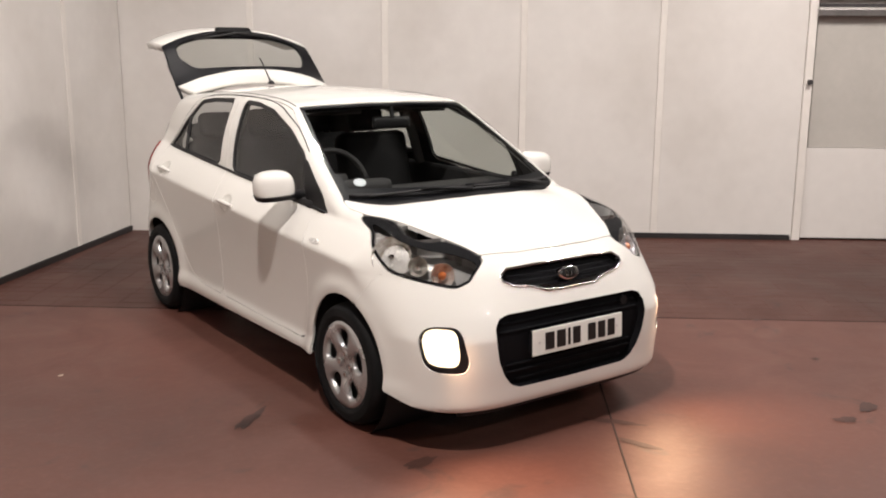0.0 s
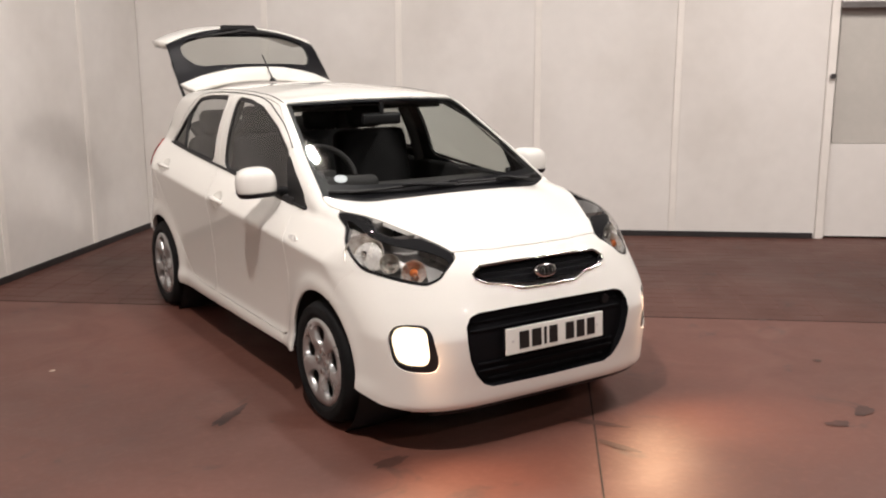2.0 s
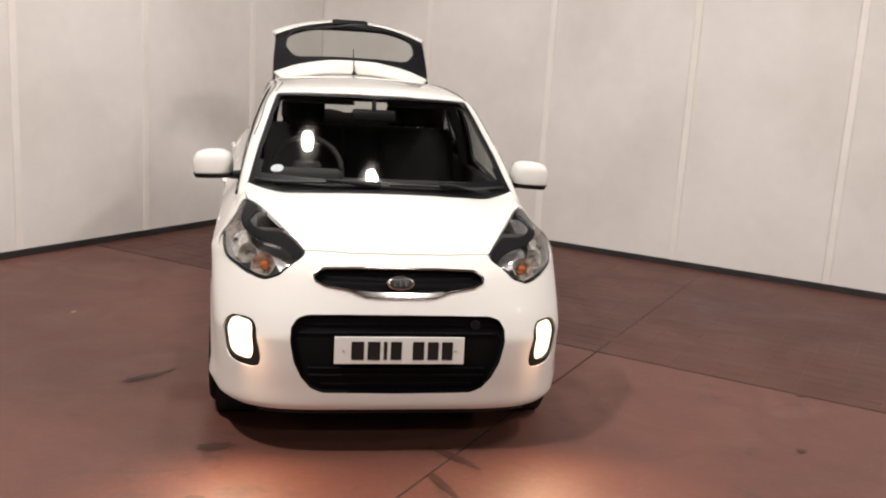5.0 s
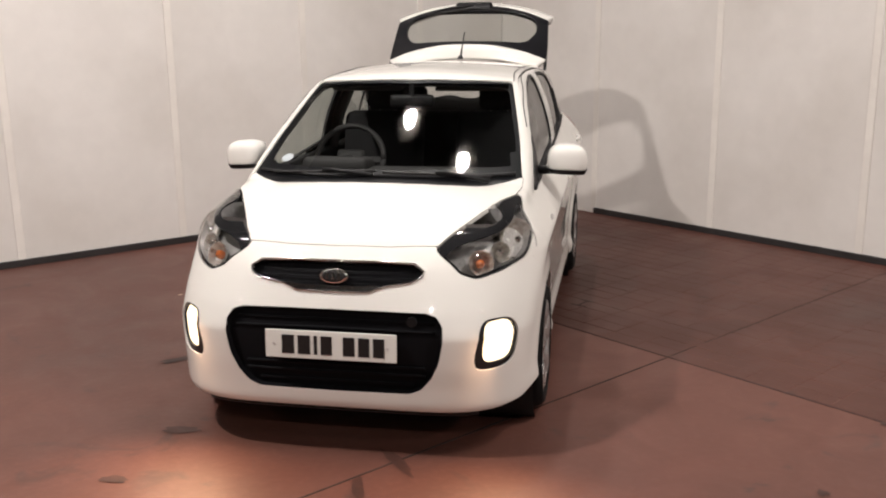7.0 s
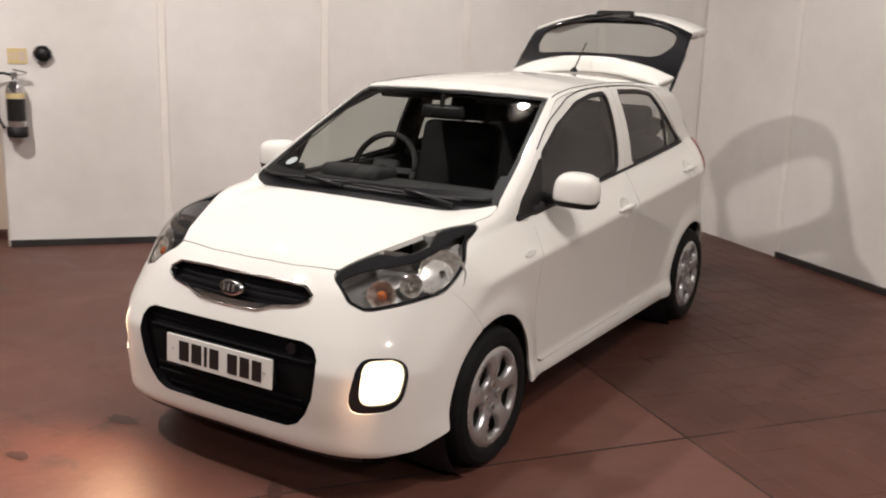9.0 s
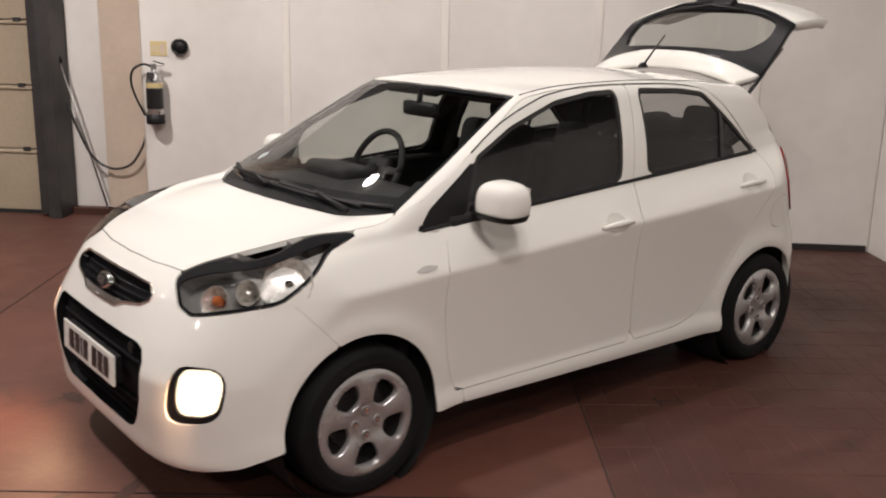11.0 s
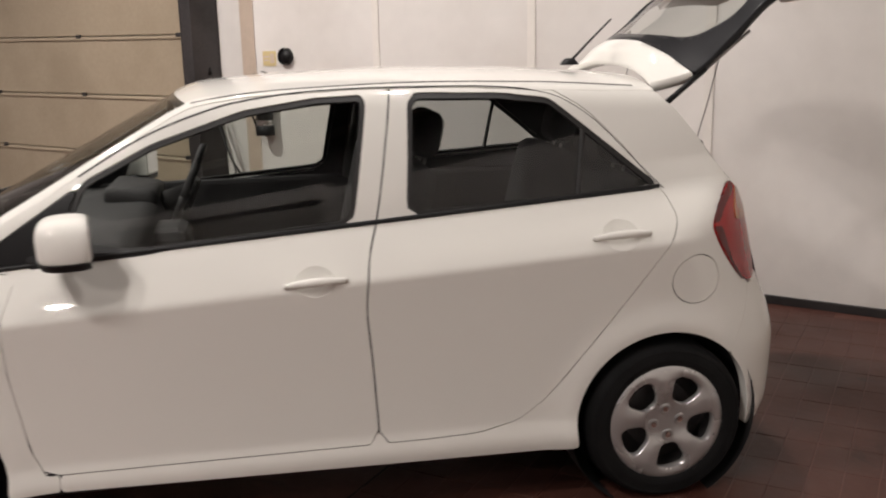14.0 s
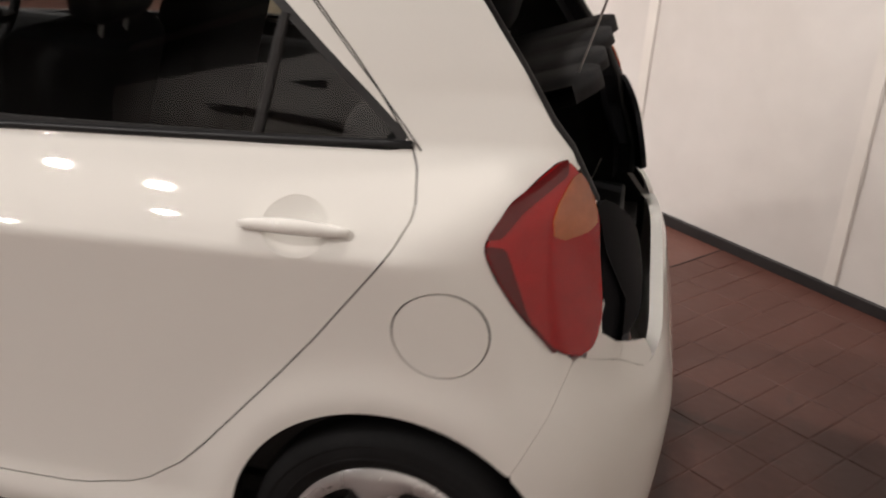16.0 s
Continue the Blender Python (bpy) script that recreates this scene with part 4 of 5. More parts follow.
    li.energy, li.color, li.spot_size, li.spot_blend, li.shadow_soft_size = 40, (1.0, 0.58, 0.34), radians(165), 1.0, 0.085
    fo = new("fog_light", li)
    fo.matrix_world = look((sgn * 0.668, -0.645, 0.475), (sgn * 0.50, -1.7, 0.10))
    # tail lamp: red shell, deep red lower part, amber corner
    tl = skin("tail_lamp", side_point, TAIL_LAMP, (2.50, 0.70), (2.80, 1.09), RED, car, 0.006, out=0.006, side=sd, flange=0.03, label="red tail lamp with an amber corner")
    skin("amber_lens", side_point, inside_of(rounded([(2.645, 1.048), (2.618, 0.985), (2.626, 0.938), (2.690, 0.948), (2.684, 0.985), (2.658, 1.035)], 1)), (2.6, 0.9), (2.8, 1.09), AMBER, tl, 0.008, out=0.0085, side=sd, flange=0.004, label="amber lens")
    skin("lower_lens", side_point, inside_of(rounded([(2.520, 0.940), (2.553, 0.935), (2.566, 0.905), (2.602, 0.812), (2.660, 0.740), (2.645, 0.748), (2.588, 0.823), (2.547, 0.884)], 1, 0.1)), (2.5, 0.7), (2.8, 1.0), DEEPRED, tl, 0.006, out=0.0075, side=sd, flange=0.004, label="deep red lens")
    skin("upper_lens", side_point, inside_of(rounded([(2.521, 0.948), (2.552, 1.003), (2.586, 1.030), (2.630, 1.066), (2.634, 1.040), (2.575, 0.990), (2.545, 0.950)], 1, 0.1)), (2.5, 0.9), (2.8, 1.09), DEEPRED, tl, 0.006, out=0.0075, side=sd, flange=0.004, label="deep red lens")
    skin("opening_trim", side_point, inside_of(rounded([(2.745, 0.738), (2.727, 0.765), (2.727, 0.80), (2.708, 0.90), (2.696, 0.98), (2.715, 0.985), (2.755, 0.93), (2.79, 0.87), (2.815, 0.80), (2.805, 0.745), (2.775, 0.728)], 1)), (2.69, 0.69), (2.85, 1.0), GRILLEBLACK, car, 0.01, out=-0.010, side=sd, flange=0.014, label="black trim beside the tail lamp")
    skin("lamp_backing", side_point, less(grown(TAIL_LAMP, 0.03), HATCH_HOLE), (2.45, 0.68), (2.80, 1.12), LINER, car, 0.02, out=-0.035, side=sd, flange=0.0)
    # gutter of the tailgate opening
    gut = [(2.400, 1.36), (2.460, 1.298), (2.540, 1.198), (2.602, 1.112), (2.640, 1.07), (2.692, 0.98), (2.716, 0.90), (2.754, 0.80), (2.756, 0.70)]
    q = side_point(np.array([g[0] for g in gut]), np.array([g[1] for g in gut]))
    v, fcs = [], []
    for k, w in enumerate(q):
        v += [(sgn * w[0], w[1], w[2]), (sgn * (w[0] - 0.05), w[1] - 0.006, w[2] - 0.004), (sgn * (w[0] - 0.06), w[1] - 0.05, w[2] - 0.004), (sgn * (w[0] - 0.11), w[1] - 0.06, w[2] - 0.01)]
    for k in range(len(q) - 1):
        fcs += [[4 * k + j, 4 * k + j + 1, 4 * k + j + 5, 4 * k + j + 4] for j in range(3)]
    part("tailgate_seal", tube([tuple(np.array([sgn * (w[0] - 0.045), w[1] - 0.010, w[2]])) for w in q], 0.010, 8), RUBBER, car, smooth=True)
    mesh_ob("tailgate_gutter", v, fcs, GRILLEBLACK, car, "black trim of the tailgate opening")

skin("rear_bumper", side_point, both_of(WHOLE, less(grown(REAR_BUMP, -0.0004), grown(ARCHES, 0.004))), (2.5, 0.2), (S_REAR, 0.75), PAINT, car, 0.014, side="both", flange=0.03)
part("load_sill", boxed((1.04, 0.10, 0.03), pose(0, 2.70, 0.662), 0.01), BLACK, car)

# grilles, badge and plate
skin("upper_grille", side_point, GRILLE, (S_FRONT, 0.65), (-0.6, 0.79), GRILLEBLACK, car, 0.012, out=-0.030, side="both", flange=-0.03)
v = GRILLE_PTS
path = front_s(dense(v))
q = side_point(np.array([a for a, _ in path]), np.array([b for _, b in path]))
q = q + normal(q) * 0.002
whole = [tuple(w) for w in q] + [(-w[0], w[1], w[2]) for w in q[::-1]]
part("grille_surround", tube(whole + [whole[0]], 0.005, 8), CHROME, car, "chrome grille surround", True)
low = front_s(dense([(0.0, 0.687), (0.12, 0.688), (0.165, 0.692), (0.19, 0.6875), (0.14, 0.668), (0.0, 0.666)], 0.02))
skin("chrome_bar", side_point, inside_of([(S_FRONT - 0.05, 0.687)] + low + [(S_FRONT - 0.05, 0.666)]), (S_FRONT, 0.66), (-0.85, 0.70), CHROME, car, 0.006, out=0.004, side="both", flange=0.012, label="chrome bar under the grille")
for z in (0.70, 0.722, 0.745):
    pts = front_s([(x, z) for x in np.linspace(0.002, 0.30, 12)])
    q = side_point(np.array([a for a, _ in pts]), np.array([b for _, b in pts]))
    q = q - normal(q) * 0.018
    part("grille_slat", tube([(-w[0], w[1], w[2]) for w in q[::-1]] + [tuple(w) for w in q], 0.003, 6), GRILLEBLACK, car, smooth=True)
bd = part("badge", lathe([(0.0, 0.012), (0.030, 0.011), (0.040, 0.008), (0.043, 0.0), (0.043, -0.02)], 36, pose(0, -0.622, 0.722, 72, 0, 0) @ Matrix.Diagonal((1.35, 0.72, 1, 1))), CHROME, car, "oval chrome badge", True)
part("badge_field", lathe([(0.0, 0.0135), (0.030, 0.0125), (0.034, 0.0105)], 36, pose(0, -0.622, 0.722, 72, 0, 0) @ Matrix.Diagonal((1.35, 0.72, 1, 1))), INK, bd)
for x in (-0.022, 0.0, 0.022):
    part("badge_bar", boxed((0.011, 0.026, 0.005), pose(0, -0.622, 0.722, 72, 0, 0) @ pose(x, 0, 0.0145), 0.001), CHROME, bd)
skin("lower_grille", side_point, INTAKE, (S_FRONT, 0.26), (-0.6, 0.62), GRILLEBLACK, car, 0.014, out=-0.035, side="both", flange=-0.035, label="black lower grille")
for z, dep in ((0.305, 0.012), (0.345, 0.008), (0.375, 0.012), (0.53, 0.014), (0.565, 0.014)):
    xe = 0.31 if z < 0.32 else 0.36 if z < 0.4 else 0.40
    pts = front_s([(x, z) for x in np.linspace(0.002, xe, 14)])
    q = side_point(np.array([a for a, _ in pts]), np.array([b for _, b in pts]))
    q = q - normal(q) * (dep + 0.016)
    part("grille_slat", tube([(-w[0], w[1], w[2]) for w in q[::-1]] + [tuple(w) for w in q], 0.006, 6), GRILLEBLACK, car, smooth=True)
part("tow_cap", cyl(0.02, 0.01, pose(0.31, -0.655, 0.562, 90, 0, 0), 20), BLACK, car)
plate_at = pose(0, -0.700, 0.467, 0, 0, 0) @ pose(0, 0, 0, -3, 0, 0)
num = part("number_plate", boxed((0.52, 0.008, 0.111), plate_at, 0.003), PLATE, car, "white number plate with dark bars")
x = -0.196
for w in (0.056, 0.056, 0.020, 0.050, 0.0, 0.052, 0.050, 0.050):
    if w:
        part("plate_bar", boxed((w - 0.006, 0.003, 0.074), plate_at @ pose(x + w / 2, -0.0048, 0), 0.001), INK, num)
    x += (w + 0.008) if w else 0.030
for x in (-0.225, 0.225):
    part("plate_screw", cyl(0.005, 0.003, plate_at @ pose(x, -0.005, 0, 90, 0, 0), 10), SATIN, num)
part("plate_holder", boxed((0.50, 0.03, 0.10), pose(0, -0.682, 0.467), 0.004), BLACK, car)
lip = front_s([(x, 0.205) for x in np.linspace(0.002, 0.55, 16)])
q = side_point(np.array([a for a, _ in lip]), np.array([b for _, b in lip]))
pl = [(-w[0], w[1] + 0.045, 0.185) for w in q[::-1]] + [(w[0], w[1] + 0.045, 0.185) for w in q]
part("chin_spoiler", tube(pl, 0.016, 8), BLACK, car, smooth=True)
part("underbody", boxed((1.30, 3.1, 0.10), pose(0, 1.15, 0.22), 0.03), LINER, car)
part("engine_bay_floor", boxed((1.0, 0.6, 0.4), pose(0, -0.14, 0.42), 0.05), LINER, car)


# wheels
def wheel(m, sgn):
    w = part("wheel", lathe([(0.19, 0.0), (0.196, 0.012), (0.215, 0.020), (0.245, 0.021), (0.262, 0.012), (0.272, -0.006), (0.277, -0.03), (0.277, -0.135), (0.268, -0.155), (0.20, -0.165), (0.19, -0.15), (0.185, -0.01)], 64, m), TYRE, car, "black tyre on a silver wheel", True)
    for k, rr in enumerate((0.222, 0.250)):
        part("sidewall_ring", lathe([(rr - 0.003, 0.0205), (rr, 0.0225), (rr + 0.003, 0.0205)], 64, m), TYRE, w, smooth=True)
    holes = []
    for k in range(5):
        a = math.radians(90 + 72 * k + 54)
        ring = []
        for r, da in ((0.078, -13), (0.095, -21), (0.150, -21.5), (0.166, -15), (0.168, 0), (0.166, 15), (0.150, 21.5), (0.095, 21), (0.078, 13)):
            b = a + math.radians(da)
            ring.append((r * math.cos(b), r * math.sin(b)))
        holes.append(inside_of(rounded(ring, 1, 0.2)))
    uv, faces = clipped(less(circle_of(0, 0, 0.203), *holes), (-0.207, -0.207), (0.207, 0.207), 0.0062)
    r = np.hypot(uv[:, 0], uv[:, 1])
    h = pchip(r, [0.0, 0.035, 0.06, 0.09, 0.15, 0.180, 0.195, 0.206], [0.004, 0.004, 0.008, 0.014, 0.018, 0.020, 0.015, 0.006])
    h = h + 0.007 * np.cos(5 * (np.arctan2(uv[:, 1], uv[:, 0]) - math.radians(72 * 0.5 + 144))) * np.clip((r - 0.06) / 0.05, 0, 1) * np.clip((0.185 - r) / 0.03, 0, 1)
    use = {(a, b) for f in faces for a, b in zip(f, f[1:] + f[:1])}
    rim = [e for e in use if (e[1], e[0]) not in use]
    verts = [m @ Vector((u, v, k)) for (u, v), k in zip(uv, h)]
    fcs = [list(f) for f in faces]
    ids = {}
    for a in {i for e in rim for i in e}:
        ids[a] = len(verts)
        verts.append(m @ Vector((uv[a][0] * 0.985, uv[a][1] * 0.985, h[a] - 0.024)))
    fcs += [[b, a, ids[a], ids[b]] for a, b in rim]
    cover = mesh_ob("wheel_cover", verts, fcs, SILVER, w, "silver five-spoke wheel cover", True)
    part("rim_barrel", lathe([(0.188, 0.0), (0.180, -0.03), (0.172, -0.10)], 40, m), DARKSTEEL, w, smooth=True)
    part("brake_disc", lathe([(0.0, -0.055), (0.12, -0.055), (0.12, -0.075), (0.172, -0.085)], 40, m), DARKSTEEL, w)
    for k in range(4):
        a = math.radians(45 + 90 * k + 45)
        mm = m @ pose(0.047 * math.cos(a), 0.047 * math.sin(a), 0.0)
        part("bolt_ring", lathe([(0.011, 0.004), (0.015, 0.014), (0.020, 0.008)], 16, mm), SILVER, cover, smooth=True)
        part("wheel_nut", cyl(0.0105, 0.014, mm @ pose(0, 0, 0.007), 6), CHROME, cover)
    return w


for y in (0.0, 2.385):
    for sgn in (1, -1):
        m = pose(sgn * 0.748, y, 0.277, 0, 90 * sgn, 0) @ pose(0, 0, 0, 0, 0, 7 if y else 0)
        wheel(m, sgn)
        inner = pose(sgn * 0.60, y, 0.285, 0, 90 * sgn, 0)
        part("wheel_arch_liner", lathe([(0.0, -0.18), (0.328, -0.18), (0.334, 0.0), (0.330, 0.138)], 40, inner), LINER, car, smooth=True)

# door mirrors
def mirror_shell(low, high, grow):
    """Rounded box with a flat face behind and the part between two heights kept."""
    bm = bmesh.new()
    bmesh.ops.create_uvsphere(bm, u_segments=36, v_segments=26, radius=1.0)
    for v in bm.verts:
        p = [math.copysign(abs(t) ** 0.66, t) for t in v.co]
        taper = 1.0 - 0.10 * max(0.0, p[2])
        v.co = (p[0] * (0.096 + grow) * taper, min(p[1] * (0.090 + grow if p[1] < 0 else 0.075), 0.052 + grow), min(max(p[2] * (0.070 if p[2] > 0 else 0.10), low), high))
    return bm


for sgn in (1, -1):
    mirror = part("door_mirror", mirror_shell(-0.050, 0.1, 0.0), PAINT, car, "white door mirror with a black lower shell", True)
    mirror.matrix_world = pose(sgn * 0.812, 0.568, 1.024, 0, sgn * 3, sgn * 10)
    part("lower_shell", mirror_shell(-0.068, -0.046, 0.002), BLACK, mirror, smooth=True)
    part("mirror_glass", boxed((0.150, 0.004, 0.092), pose(0, 0.0535, 0.006), 0.001), MIRROR, mirror)
    part("mirror_arm", tube([(-sgn * 0.15, 0.015, -0.062), (-sgn * 0.09, 0.0, -0.060), (-sgn * 0.04, -0.01, -0.055)], [0.024, 0.020, 0.016], 10), BLACK, mirror, smooth=True)

# tailgate, raised

def hatch_point(a, u):
    """Outer face of the raised tailgate; a across from -1 to 1, u along it from the hinge to its lower edge."""
    b = np.abs(a)
    yc = pchip(u, [0, 0.10, 0.17, 0.30, 0.55, 0.62, 0.8, 1.0], [2.435, 2.450, 2.525, 2.665, 2.855, 2.92, 3.08, 3.22])
    zc = pchip(u, [0, 0.10, 0.17, 0.30, 0.55, 0.62, 0.8, 1.0], [1.432, 1.490, 1.545, 1.635, 1.770, 1.790, 1.805, 1.800])
    ye = pchip(u, [0, 0.10, 0.17, 0.30, 0.55, 0.62, 0.8, 1.0], [2.405, 2.530, 2.565, 2.66, 2.83, 2.89, 3.03, 3.15])
    ze = pchip(u, [0, 0.10, 0.17, 0.30, 0.55, 0.62, 0.8, 1.0], [1.385, 1.418, 1.440, 1.530, 1.675, 1.690, 1.700, 1.690])
    w = pchip(u, [0, 0.10, 0.17, 0.55, 0.65, 1.0], [0.49, 0.54, 0.548, 0.535, 0.56, 0.54])
    k = b ** 2.4
    return np.stack([a * w, yc + (ye - yc) * k, zc + (ze - zc) * k], -1)


def hatch_part(name, f, lo, hi, material, parent, back=0.0, thick=0.03, cell=0.03, label=""):
    uv, faces = clipped(f, lo, hi, cell)
    p = hatch_point(uv[:, 0], uv[:, 1])
    e = 0.004
    n = np.cross(hatch_point(uv[:, 0], uv[:, 1] + np.where(uv[:, 1] > 0.5, -e, e)) - p, hatch_point(uv[:, 0] + e, uv[:, 1]) - p)
    n = n / np.linalg.norm(n, axis=1, keepdims=True)
    n = n * np.where(n[:, 2:3] < 0, -1, 1)
    p = p - n * back
    v, fcs = [tuple(q) for q in p], [list(f_) for f_ in faces]
    if thick:
        k = len(v)
        v += [tuple(q) for q in (p - n * thick)]
        use = {(a, b) for f_ in faces for a, b in zip(f_, f_[1:] + f_[:1])}
        fcs += [[i + k for i in f_[::-1]] for f_ in faces]
        fcs += [[b, a, a + k, b + k] for a, b in use if (b, a) not in use]
    return mesh_ob(name, v, fcs, material, parent, label, True)


gate = hatch_part("tailgate", inside_of([(-1, 0.0), (1, 0.0), (1, 0.10), (0.75, 0.128), (0.3, 0.142), (-0.3, 0.142), (-0.75, 0.128), (-1, 0.10)]), (-1, 0), (1, 0.2), PAINT, car, 0.0, 0.035, 0.02, "raised white tailgate with a black-edged window")
GLASS_IN = inside_of(rounded([(-0.86, 0.36), (-0.72, 0.21), (-0.3, 0.172), (0.3, 0.172), (0.72, 0.21), (0.86, 0.36), (0.84, 0.50), (0.5, 0.525), (0.25, 0.50), (-0.25, 0.50), (-0.5, 0.525), (-0.84, 0.50)], 2, 0.2))
GATE_BLACK = inside_of([(-1, 0.104), (-0.75, 0.132), (-0.3, 0.146), (0.3, 0.146), (0.75, 0.132), (1, 0.104), (1.0, 0.55), (0.6, 0.575), (0.25, 0.60), (-0.25, 0.60), (-0.6, 0.575), (-1.0, 0.55)])
hatch_part("rear_window_border", less(GATE_BLACK, GLASS_IN), (-1, 0.1), (1, 0.62), GLOSSBLACK, gate, 0.004, 0.025, 0.018, "black glass border")
hatch_part("rear_window", grown(GLASS_IN, 0.01), (-1, 0.1), (1, 0.6), GLASS, gate, 0.010, 0.0, 0.03, "tinted rear window glass").visible_shadow = False
hatch_part("lower_skin", inside_of([(-1, 0.556), (-0.6, 0.58), (-0.25, 0.605), (0.25, 0.605), (0.6, 0.58), (1, 0.556), (1, 0.97), (0.9, 1.0), (-0.9, 1.0), (-1, 0.97)]), (-1, 0.55), (1, 1.0), PAINT, gate, 0.0, 0.05, 0.025)
p = hatch_point(np.array([0.0]), np.array([0.56]))[0]
wm = part("rear_wiper_motor", boxed((0.26, 0.08, 0.05), pose(0.0, p[1] + 0.0, p[2] - 0.004, 32, 0, 0), 0.018, 3), BLACK, gate, "black rear wiper boss", True)
part("rear_wiper", tube([(0.0, p[1] - 0.02, p[2] + 0.005), (-0.16, p[1] - 0.06, p[2] - 0.005), (-0.30, p[1] - 0.075, p[2] - 0.045)], [0.012, 0.008, 0.006], 8), BLACK, gate, smooth=True)
part("rear_wiper_blade", tube([(0.22, p[1] - 0.06, p[2] - 0.03), (0.0, p[1] - 0.055, p[2] - 0.008), (-0.32, p[1] - 0.08, p[2] - 0.055)], 0.008, 6), RUBBER, gate, smooth=True)
for sgn in (1, -1):
    st = part("gas_strut", tube([(sgn * 0.540, 2.44, 1.318), (sgn * 0.535, 2.58, 1.428)], 0.010, 10), BLACK, car, smooth=True)
    part("strut_rod", tube([(sgn * 0.535, 2.58, 1.428), (sgn * 0.530, 2.735, 1.548)], 0.006, 8), STEEL, st, smooth=True)

# parcel shelf, lifted by its cord to the raised tailgate
def shelf_edge(x):
    """Rear edge of the shelf: two rounded lobes on either side."""
    b = abs(x)
    return 0.41 + 0.045 * abs(math.sin((b - 0.04) / 0.21 * math.pi)) * (0.04 < b < 0.46)


bm = bmesh.new()
xs = np.linspace(-0.47, 0.47, 76)
tilt = pose(0, 2.24, 0.985, 22, 0, 0)
rows = [[bm.verts.new(tilt @ Vector((x, u * (shelf_edge(x) if u else 1), h))) for x in xs] for u, h in ((0.0, 0.012), (0.55, 0.022), (1.0, 0.016), (1.0, -0.020), (0.0, -0.012))]
for a, b in zip(rows, rows[1:] + rows[:1]):
    for i in range(len(xs) - 1):
        bm.faces.new((a[i], a[i + 1], b[i + 1], b[i]))
shelf = part("parcel_shelf", bm, CLOTH, car, "dark lifted parcel shelf", True)
for sgn in (1, -1):
    part("cord", tube([(sgn * 0.40, 2.62, 1.165), (sgn * 0.405, 2.66, 1.32), (sgn * 0.41, 2.70, 1.50)], 0.0022, 6), STEEL, shelf)

# aerial, wipers, disc on the screen
ant = part("aerial", tube([(0, 2.285, 1.445), (0, 2.36, 1.52), (0, 2.445, 1.60)], [0.006, 0.0045, 0.0035], 8), BLACK, car, "short black roof aerial", True)
part("aerial_base", lathe([(0.0, 0.022), (0.012, 0.020), (0.022, 0.006), (0.026, -0.004)], 20, pose(0, 2.28, 1.436) @ Matrix.Diagonal((0.8, 1.5, 1, 1))), BLACK, ant, smooth=True)
for x0, x1 in ((-0.52, -0.02), (0.02, 0.50)):
    xs = np.linspace(x0, x1, 9)
    q = top_point(xs, 0.085 + 0.28 * xs * xs * (1 if x0 < 0 else 0.6) + 0.04 * (xs - x0))
    wp = part("wiper_blade", tube([(a, b, c + 0.014) for a, b, c in q], 0.006, 6), RUBBER, car, "black windscreen wiper", True)
    part("wiper_arm", tube([(x1, q[-1][1] - 0.06, q[-1][2] + 0.004), ((x0 + x1) / 2 + 0.05, q[4][1] - 0.02, q[4][2] + 0.026), ((x0 + x1) / 2, q[4][1], q[4][2] + 0.022)], [0.012, 0.008, 0.006], 8), BLACK, wp, smooth=True)
xs = np.linspace(-0.60, 0.60, 25)
q = top_point(xs, 0.085 + 0.36 * xs * xs)
part("cowl", tube([tuple(w) for w in q], 0.010, 8), BLACK, car, smooth=True)
a = top_point(np.array([-0.50]), np.array([0.285]))[0]
nn = normal(a[None])[0]
part("paper_disc", cyl(0.030, 0.002, Matrix.Translation(Vector(a - nn * 0.012)) @ Vector(nn).to_track_quat("Z", "Y").to_matrix().to_4x4(), 28), DISC, car, "pale round paper disc behind the screen")

# interior
dash = part("dashboard", boxed((1.24, 0.50, 0.20), pose(0, 0.46, 0.86), 0.06, 3), DASH, car, "dark plastic dashboard", True)
part("centre_console", boxed((0.24, 0.34, 0.32), pose(0, 0.66, 0.74), 0.04, 2), DASH, dash)
part("instrument_hood", boxed((0.34, 0.20, 0.09), pose(-0.34, 0.60, 0.965, -8, 0, 0), 0.035, 3), DASH, dash, smooth=True)
part("cabin_floor", boxed((1.30, 2.2, 0.04), pose(0, 1.6, 0.30)), LINER, car)
part("bulkhead", boxed((1.30, 0.04, 0.62), pose(0, 0.24, 0.56)), LINER, car)
part("boot_floor", boxed((1.05, 0.62, 0.04), pose(0, 2.48, 0.60)), LINER, car)
stw = part("steering_wheel", tube([tuple(pose(-0.34, 0.80, 0.97, 66, 0, 0) @ Vector((0.182 * math.cos(t), 0.182 * math.sin(t), 0))) for t in np.linspace(0, 2 * math.pi, 37)], 0.015, 10), DASH, car, "black steering wheel", True)
part("wheel_boss", boxed((0.15, 0.13, 0.05), pose(-0.34, 0.80, 0.97, 66, 0, 0) @ pose(0, -0.01, -0.015), 0.02, 2), DASH, stw, smooth=True)
part("spoke", boxed((0.34, 0.035, 0.02), pose(-0.34, 0.80, 0.97, 66, 0, 0) @ pose(0, 0.0, -0.01), 0.006), DASH, stw)
part("column", tube([(-0.34, 0.80, 0.955), (-0.34, 0.58, 0.89)], 0.04, 12), DASH, stw, smooth=True)


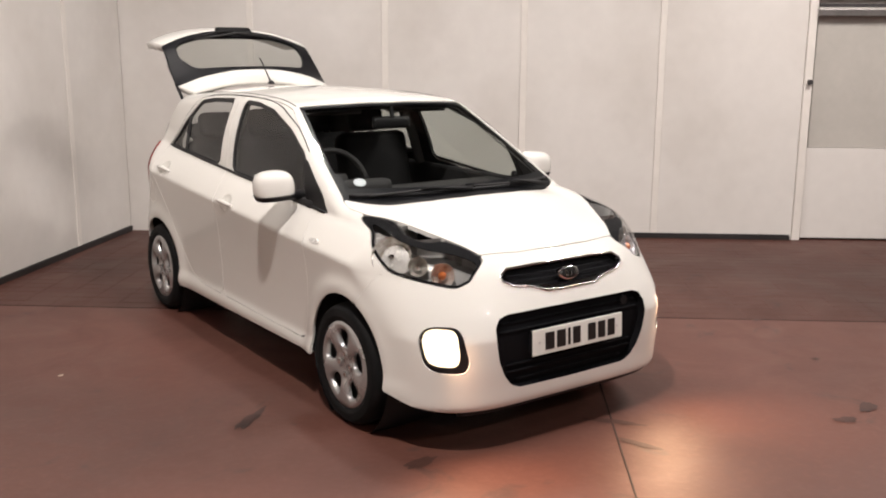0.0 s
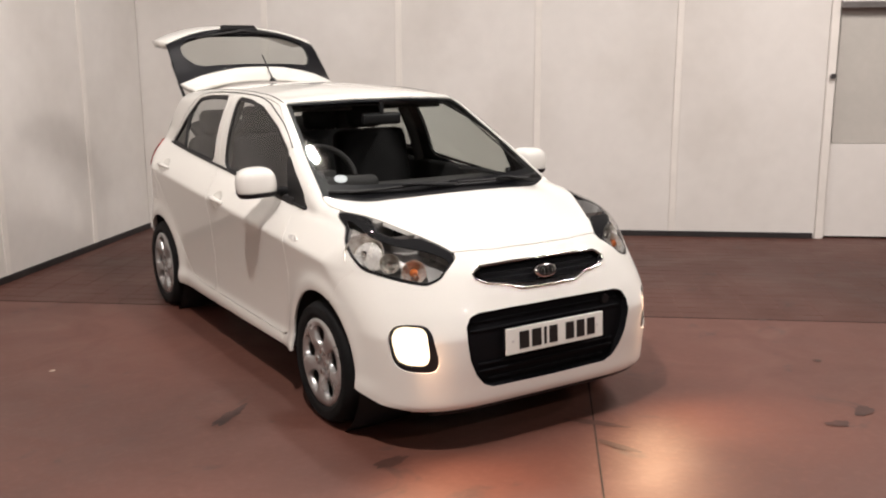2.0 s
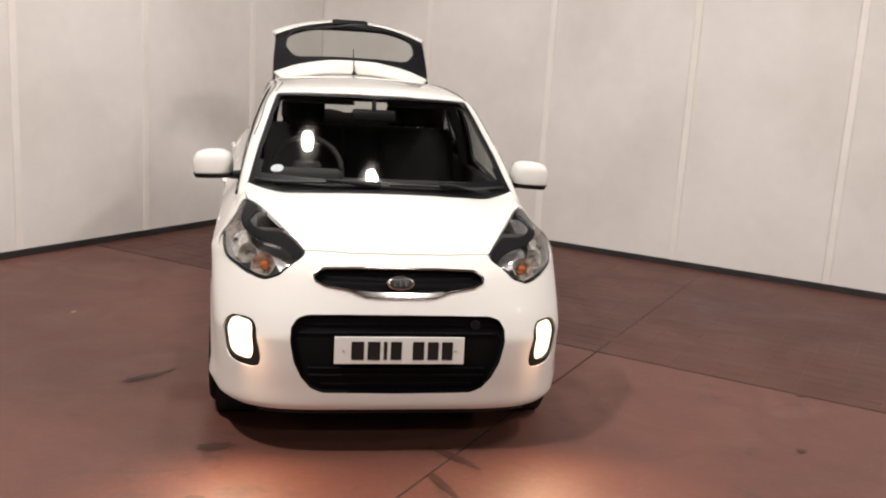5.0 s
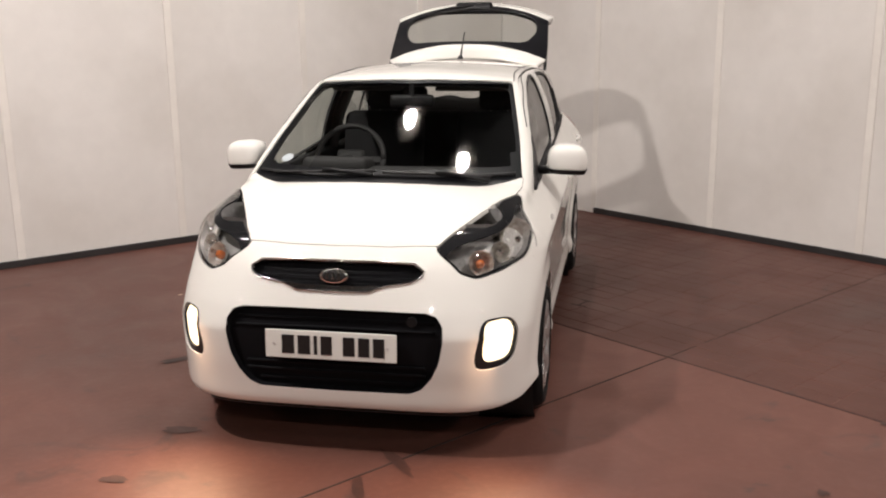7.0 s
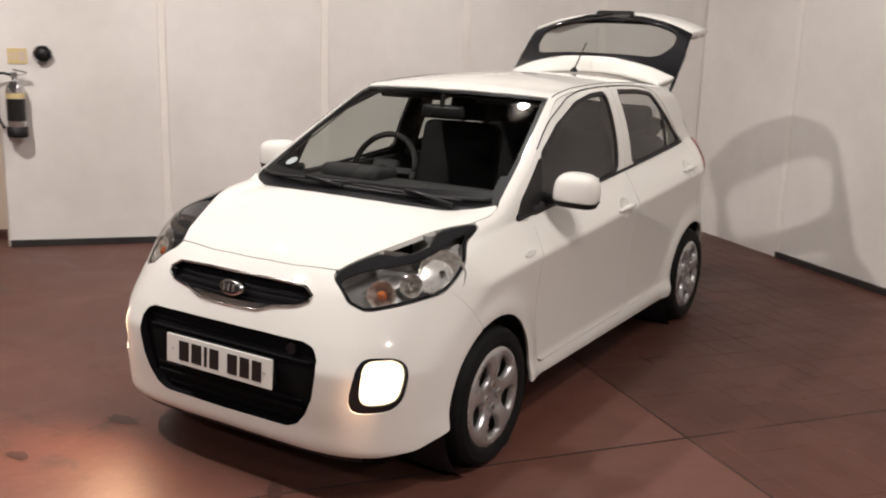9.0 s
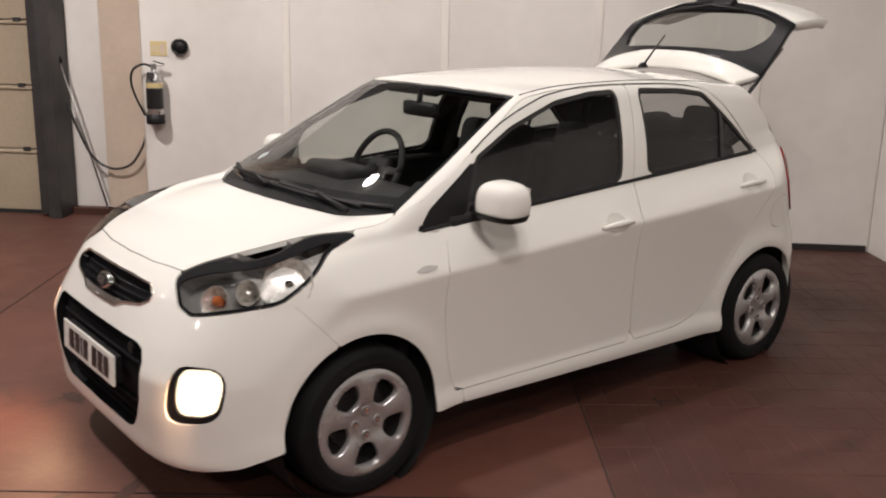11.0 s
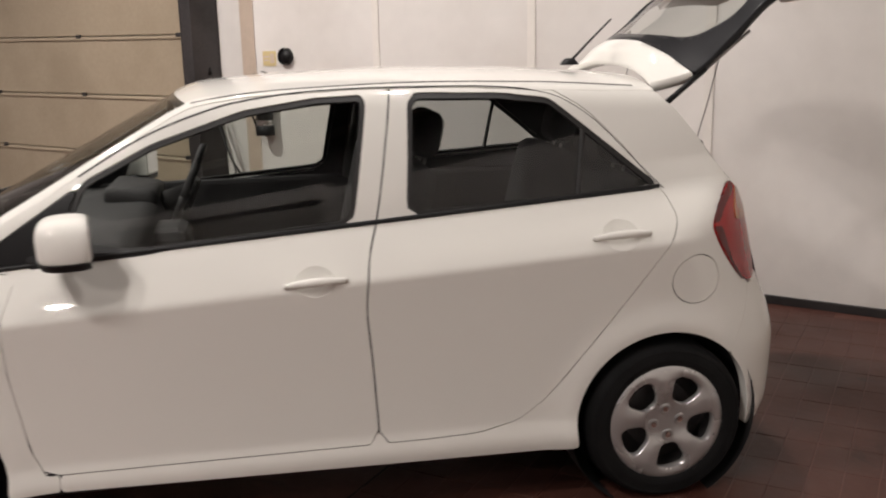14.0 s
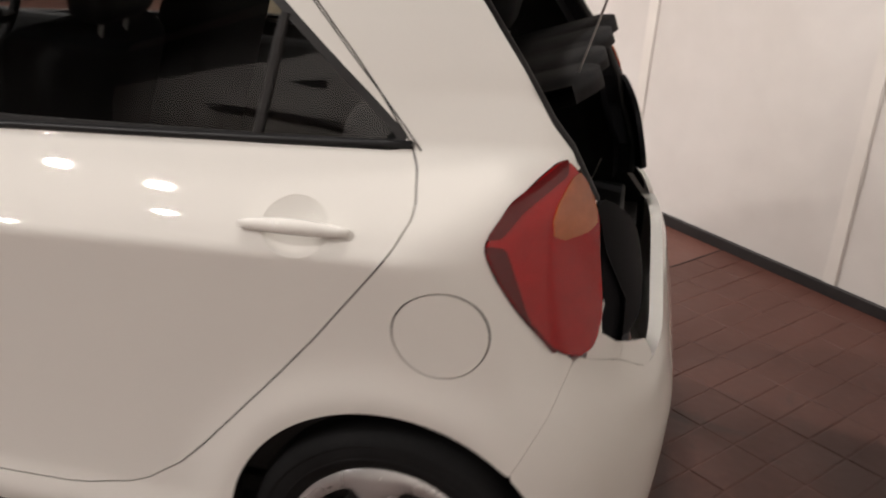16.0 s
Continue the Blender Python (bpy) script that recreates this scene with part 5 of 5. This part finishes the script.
def seat(x, y, wide, back_h, name, label, rests):
    s = part(name, boxed((wide, 0.52, 0.17), pose(x, y, 0.56, 6, 0, 0), 0.06, 3), CLOTH, car, label, True)
    part("backrest", boxed((wide, 0.15, back_h), pose(x, y + 0.32, 0.60 + back_h / 2, -14, 0, 0), 0.055, 3), CLOTH, s, smooth=True)
    for rx in rests:
        top_z = 0.60 + back_h + 0.075
        ry = y + 0.32 + 0.14 * back_h + 0.045
        part("headrest", boxed((0.24, 0.10, 0.16), pose(rx, ry, top_z, -12, 0, 0), 0.045, 3), CLOTH, s, smooth=True)
        for d in (-0.05, 0.05):
            part("headrest_post", cyl(0.006, 0.12, pose(rx + d, ry - 0.01, top_z - 0.10, -12, 0, 0), 8), STEEL, s)
    return s


seat(-0.34, 1.20, 0.48, 0.56, "driver_seat", "dark cloth front seat", (-0.34,))
seat(0.34, 1.21, 0.48, 0.56, "passenger_seat", "dark cloth front seat", (0.34,))
seat(0.0, 1.92, 1.16, 0.50, "rear_seat", "dark cloth rear bench", (-0.36, 0.36))
rv = part("rear_view_mirror", boxed((0.23, 0.04, 0.065), pose(0.0, 0.80, 1.275), 0.016, 2), BLACK, car, smooth=True)
part("mirror_stem", tube([(0, 0.79, 1.30), (0, 0.80, 1.36)], 0.012, 8), BLACK, rv)
for sgn in (1, -1):
    part("sun_visor", boxed((0.38, 0.14, 0.02), pose(sgn * 0.28, 1.02, 1.335, 10, 0, 0), 0.008), HEADLINER, car)
    part("pillar_trim", tube([(sgn * 0.645, 1.475, 0.95), (sgn * 0.60, 1.50, 1.15), (sgn * 0.50, 1.535, 1.385)], 0.032, 8), HEADLINER, car, smooth=True)
    part("door_card", boxed((0.05, 1.9, 0.60), pose(sgn * 0.665, 1.36, 0.66), 0.02), LINER, car)


# ---- paving bricks between the long joint and the right wall ----
def brick_shape():
    """A brick of 213 by 113 mm with worn upper edges, its top 2 mm over the bed."""
    a, b, c, d = 0.1064, 0.0564, 0.1045, 0.0545
    v = [(-a, -b, -0.02), (a, -b, -0.02), (a, b, -0.02), (-a, b, -0.02), (-a, -b, 0.0005), (a, -b, 0.0005), (a, b, 0.0005), (-a, b, 0.0005),
         (-c, -d, 0.002), (c, -d, 0.002), (c, d, 0.002), (-c, d, 0.002)]
    f = []
    for k in (0, 4):
        f += [(k + i, k + (i + 1) % 4, k + 4 + (i + 1) % 4, k + 4 + i) for i in range(4)]
    return v, f + [(8, 9, 10, 11)]


rng = random.Random(4)
bv, bf = brick_shape()
shapes = []
for k in range(6):
    me = bpy.data.meshes.new("brick")
    lift = [rng.uniform(-0.0007, 0.0006) for _ in range(4)]
    me.from_pydata([(x, y, z + (lift[i - 8] if i >= 8 else 0)) for i, (x, y, z) in enumerate(bv)], [], bf)
    me.materials.append(DIMBRICK)
    shapes.append(me)
rest_v, rest_f, made = [], [], 0
for row in range(23):
    for col in range(-28, 26):
        p = JOINT_AT + OUT_R * (0.065 + 0.1155 * row) + RIGHT * (0.10 + 0.2155 * col)
        d = (p - CORNER).dot(RIGHT)
        if (p - CORNER).dot(OUT_L) > -0.01 or d > 7.6:
            continue
        near = 2.9 < d < 6.2 and row < 11 or d < 2.2 and row < 16 and d > 0.7
        m = pose(p.x, p.y, rng.uniform(-0.0008, 0.0006), rng.uniform(-0.2, 0.2), rng.uniform(-0.2, 0.2), ANG_R + rng.uniform(-0.5, 0.5))
        if near and made < 290:
            ob = new("brick", shapes[rng.randrange(6)])
            ob.parent, ob.matrix_world = floor, m
            made += 1
        else:
            k = len(rest_v)
            rest_v += [tuple(m @ Vector(v)) for v in bv]
            rest_f += [tuple(k + i for i in f) for f in bf]
tagged(mesh_ob("brick_paving", rest_v, rest_f, DIMBRICK, floor), kind="stuff")
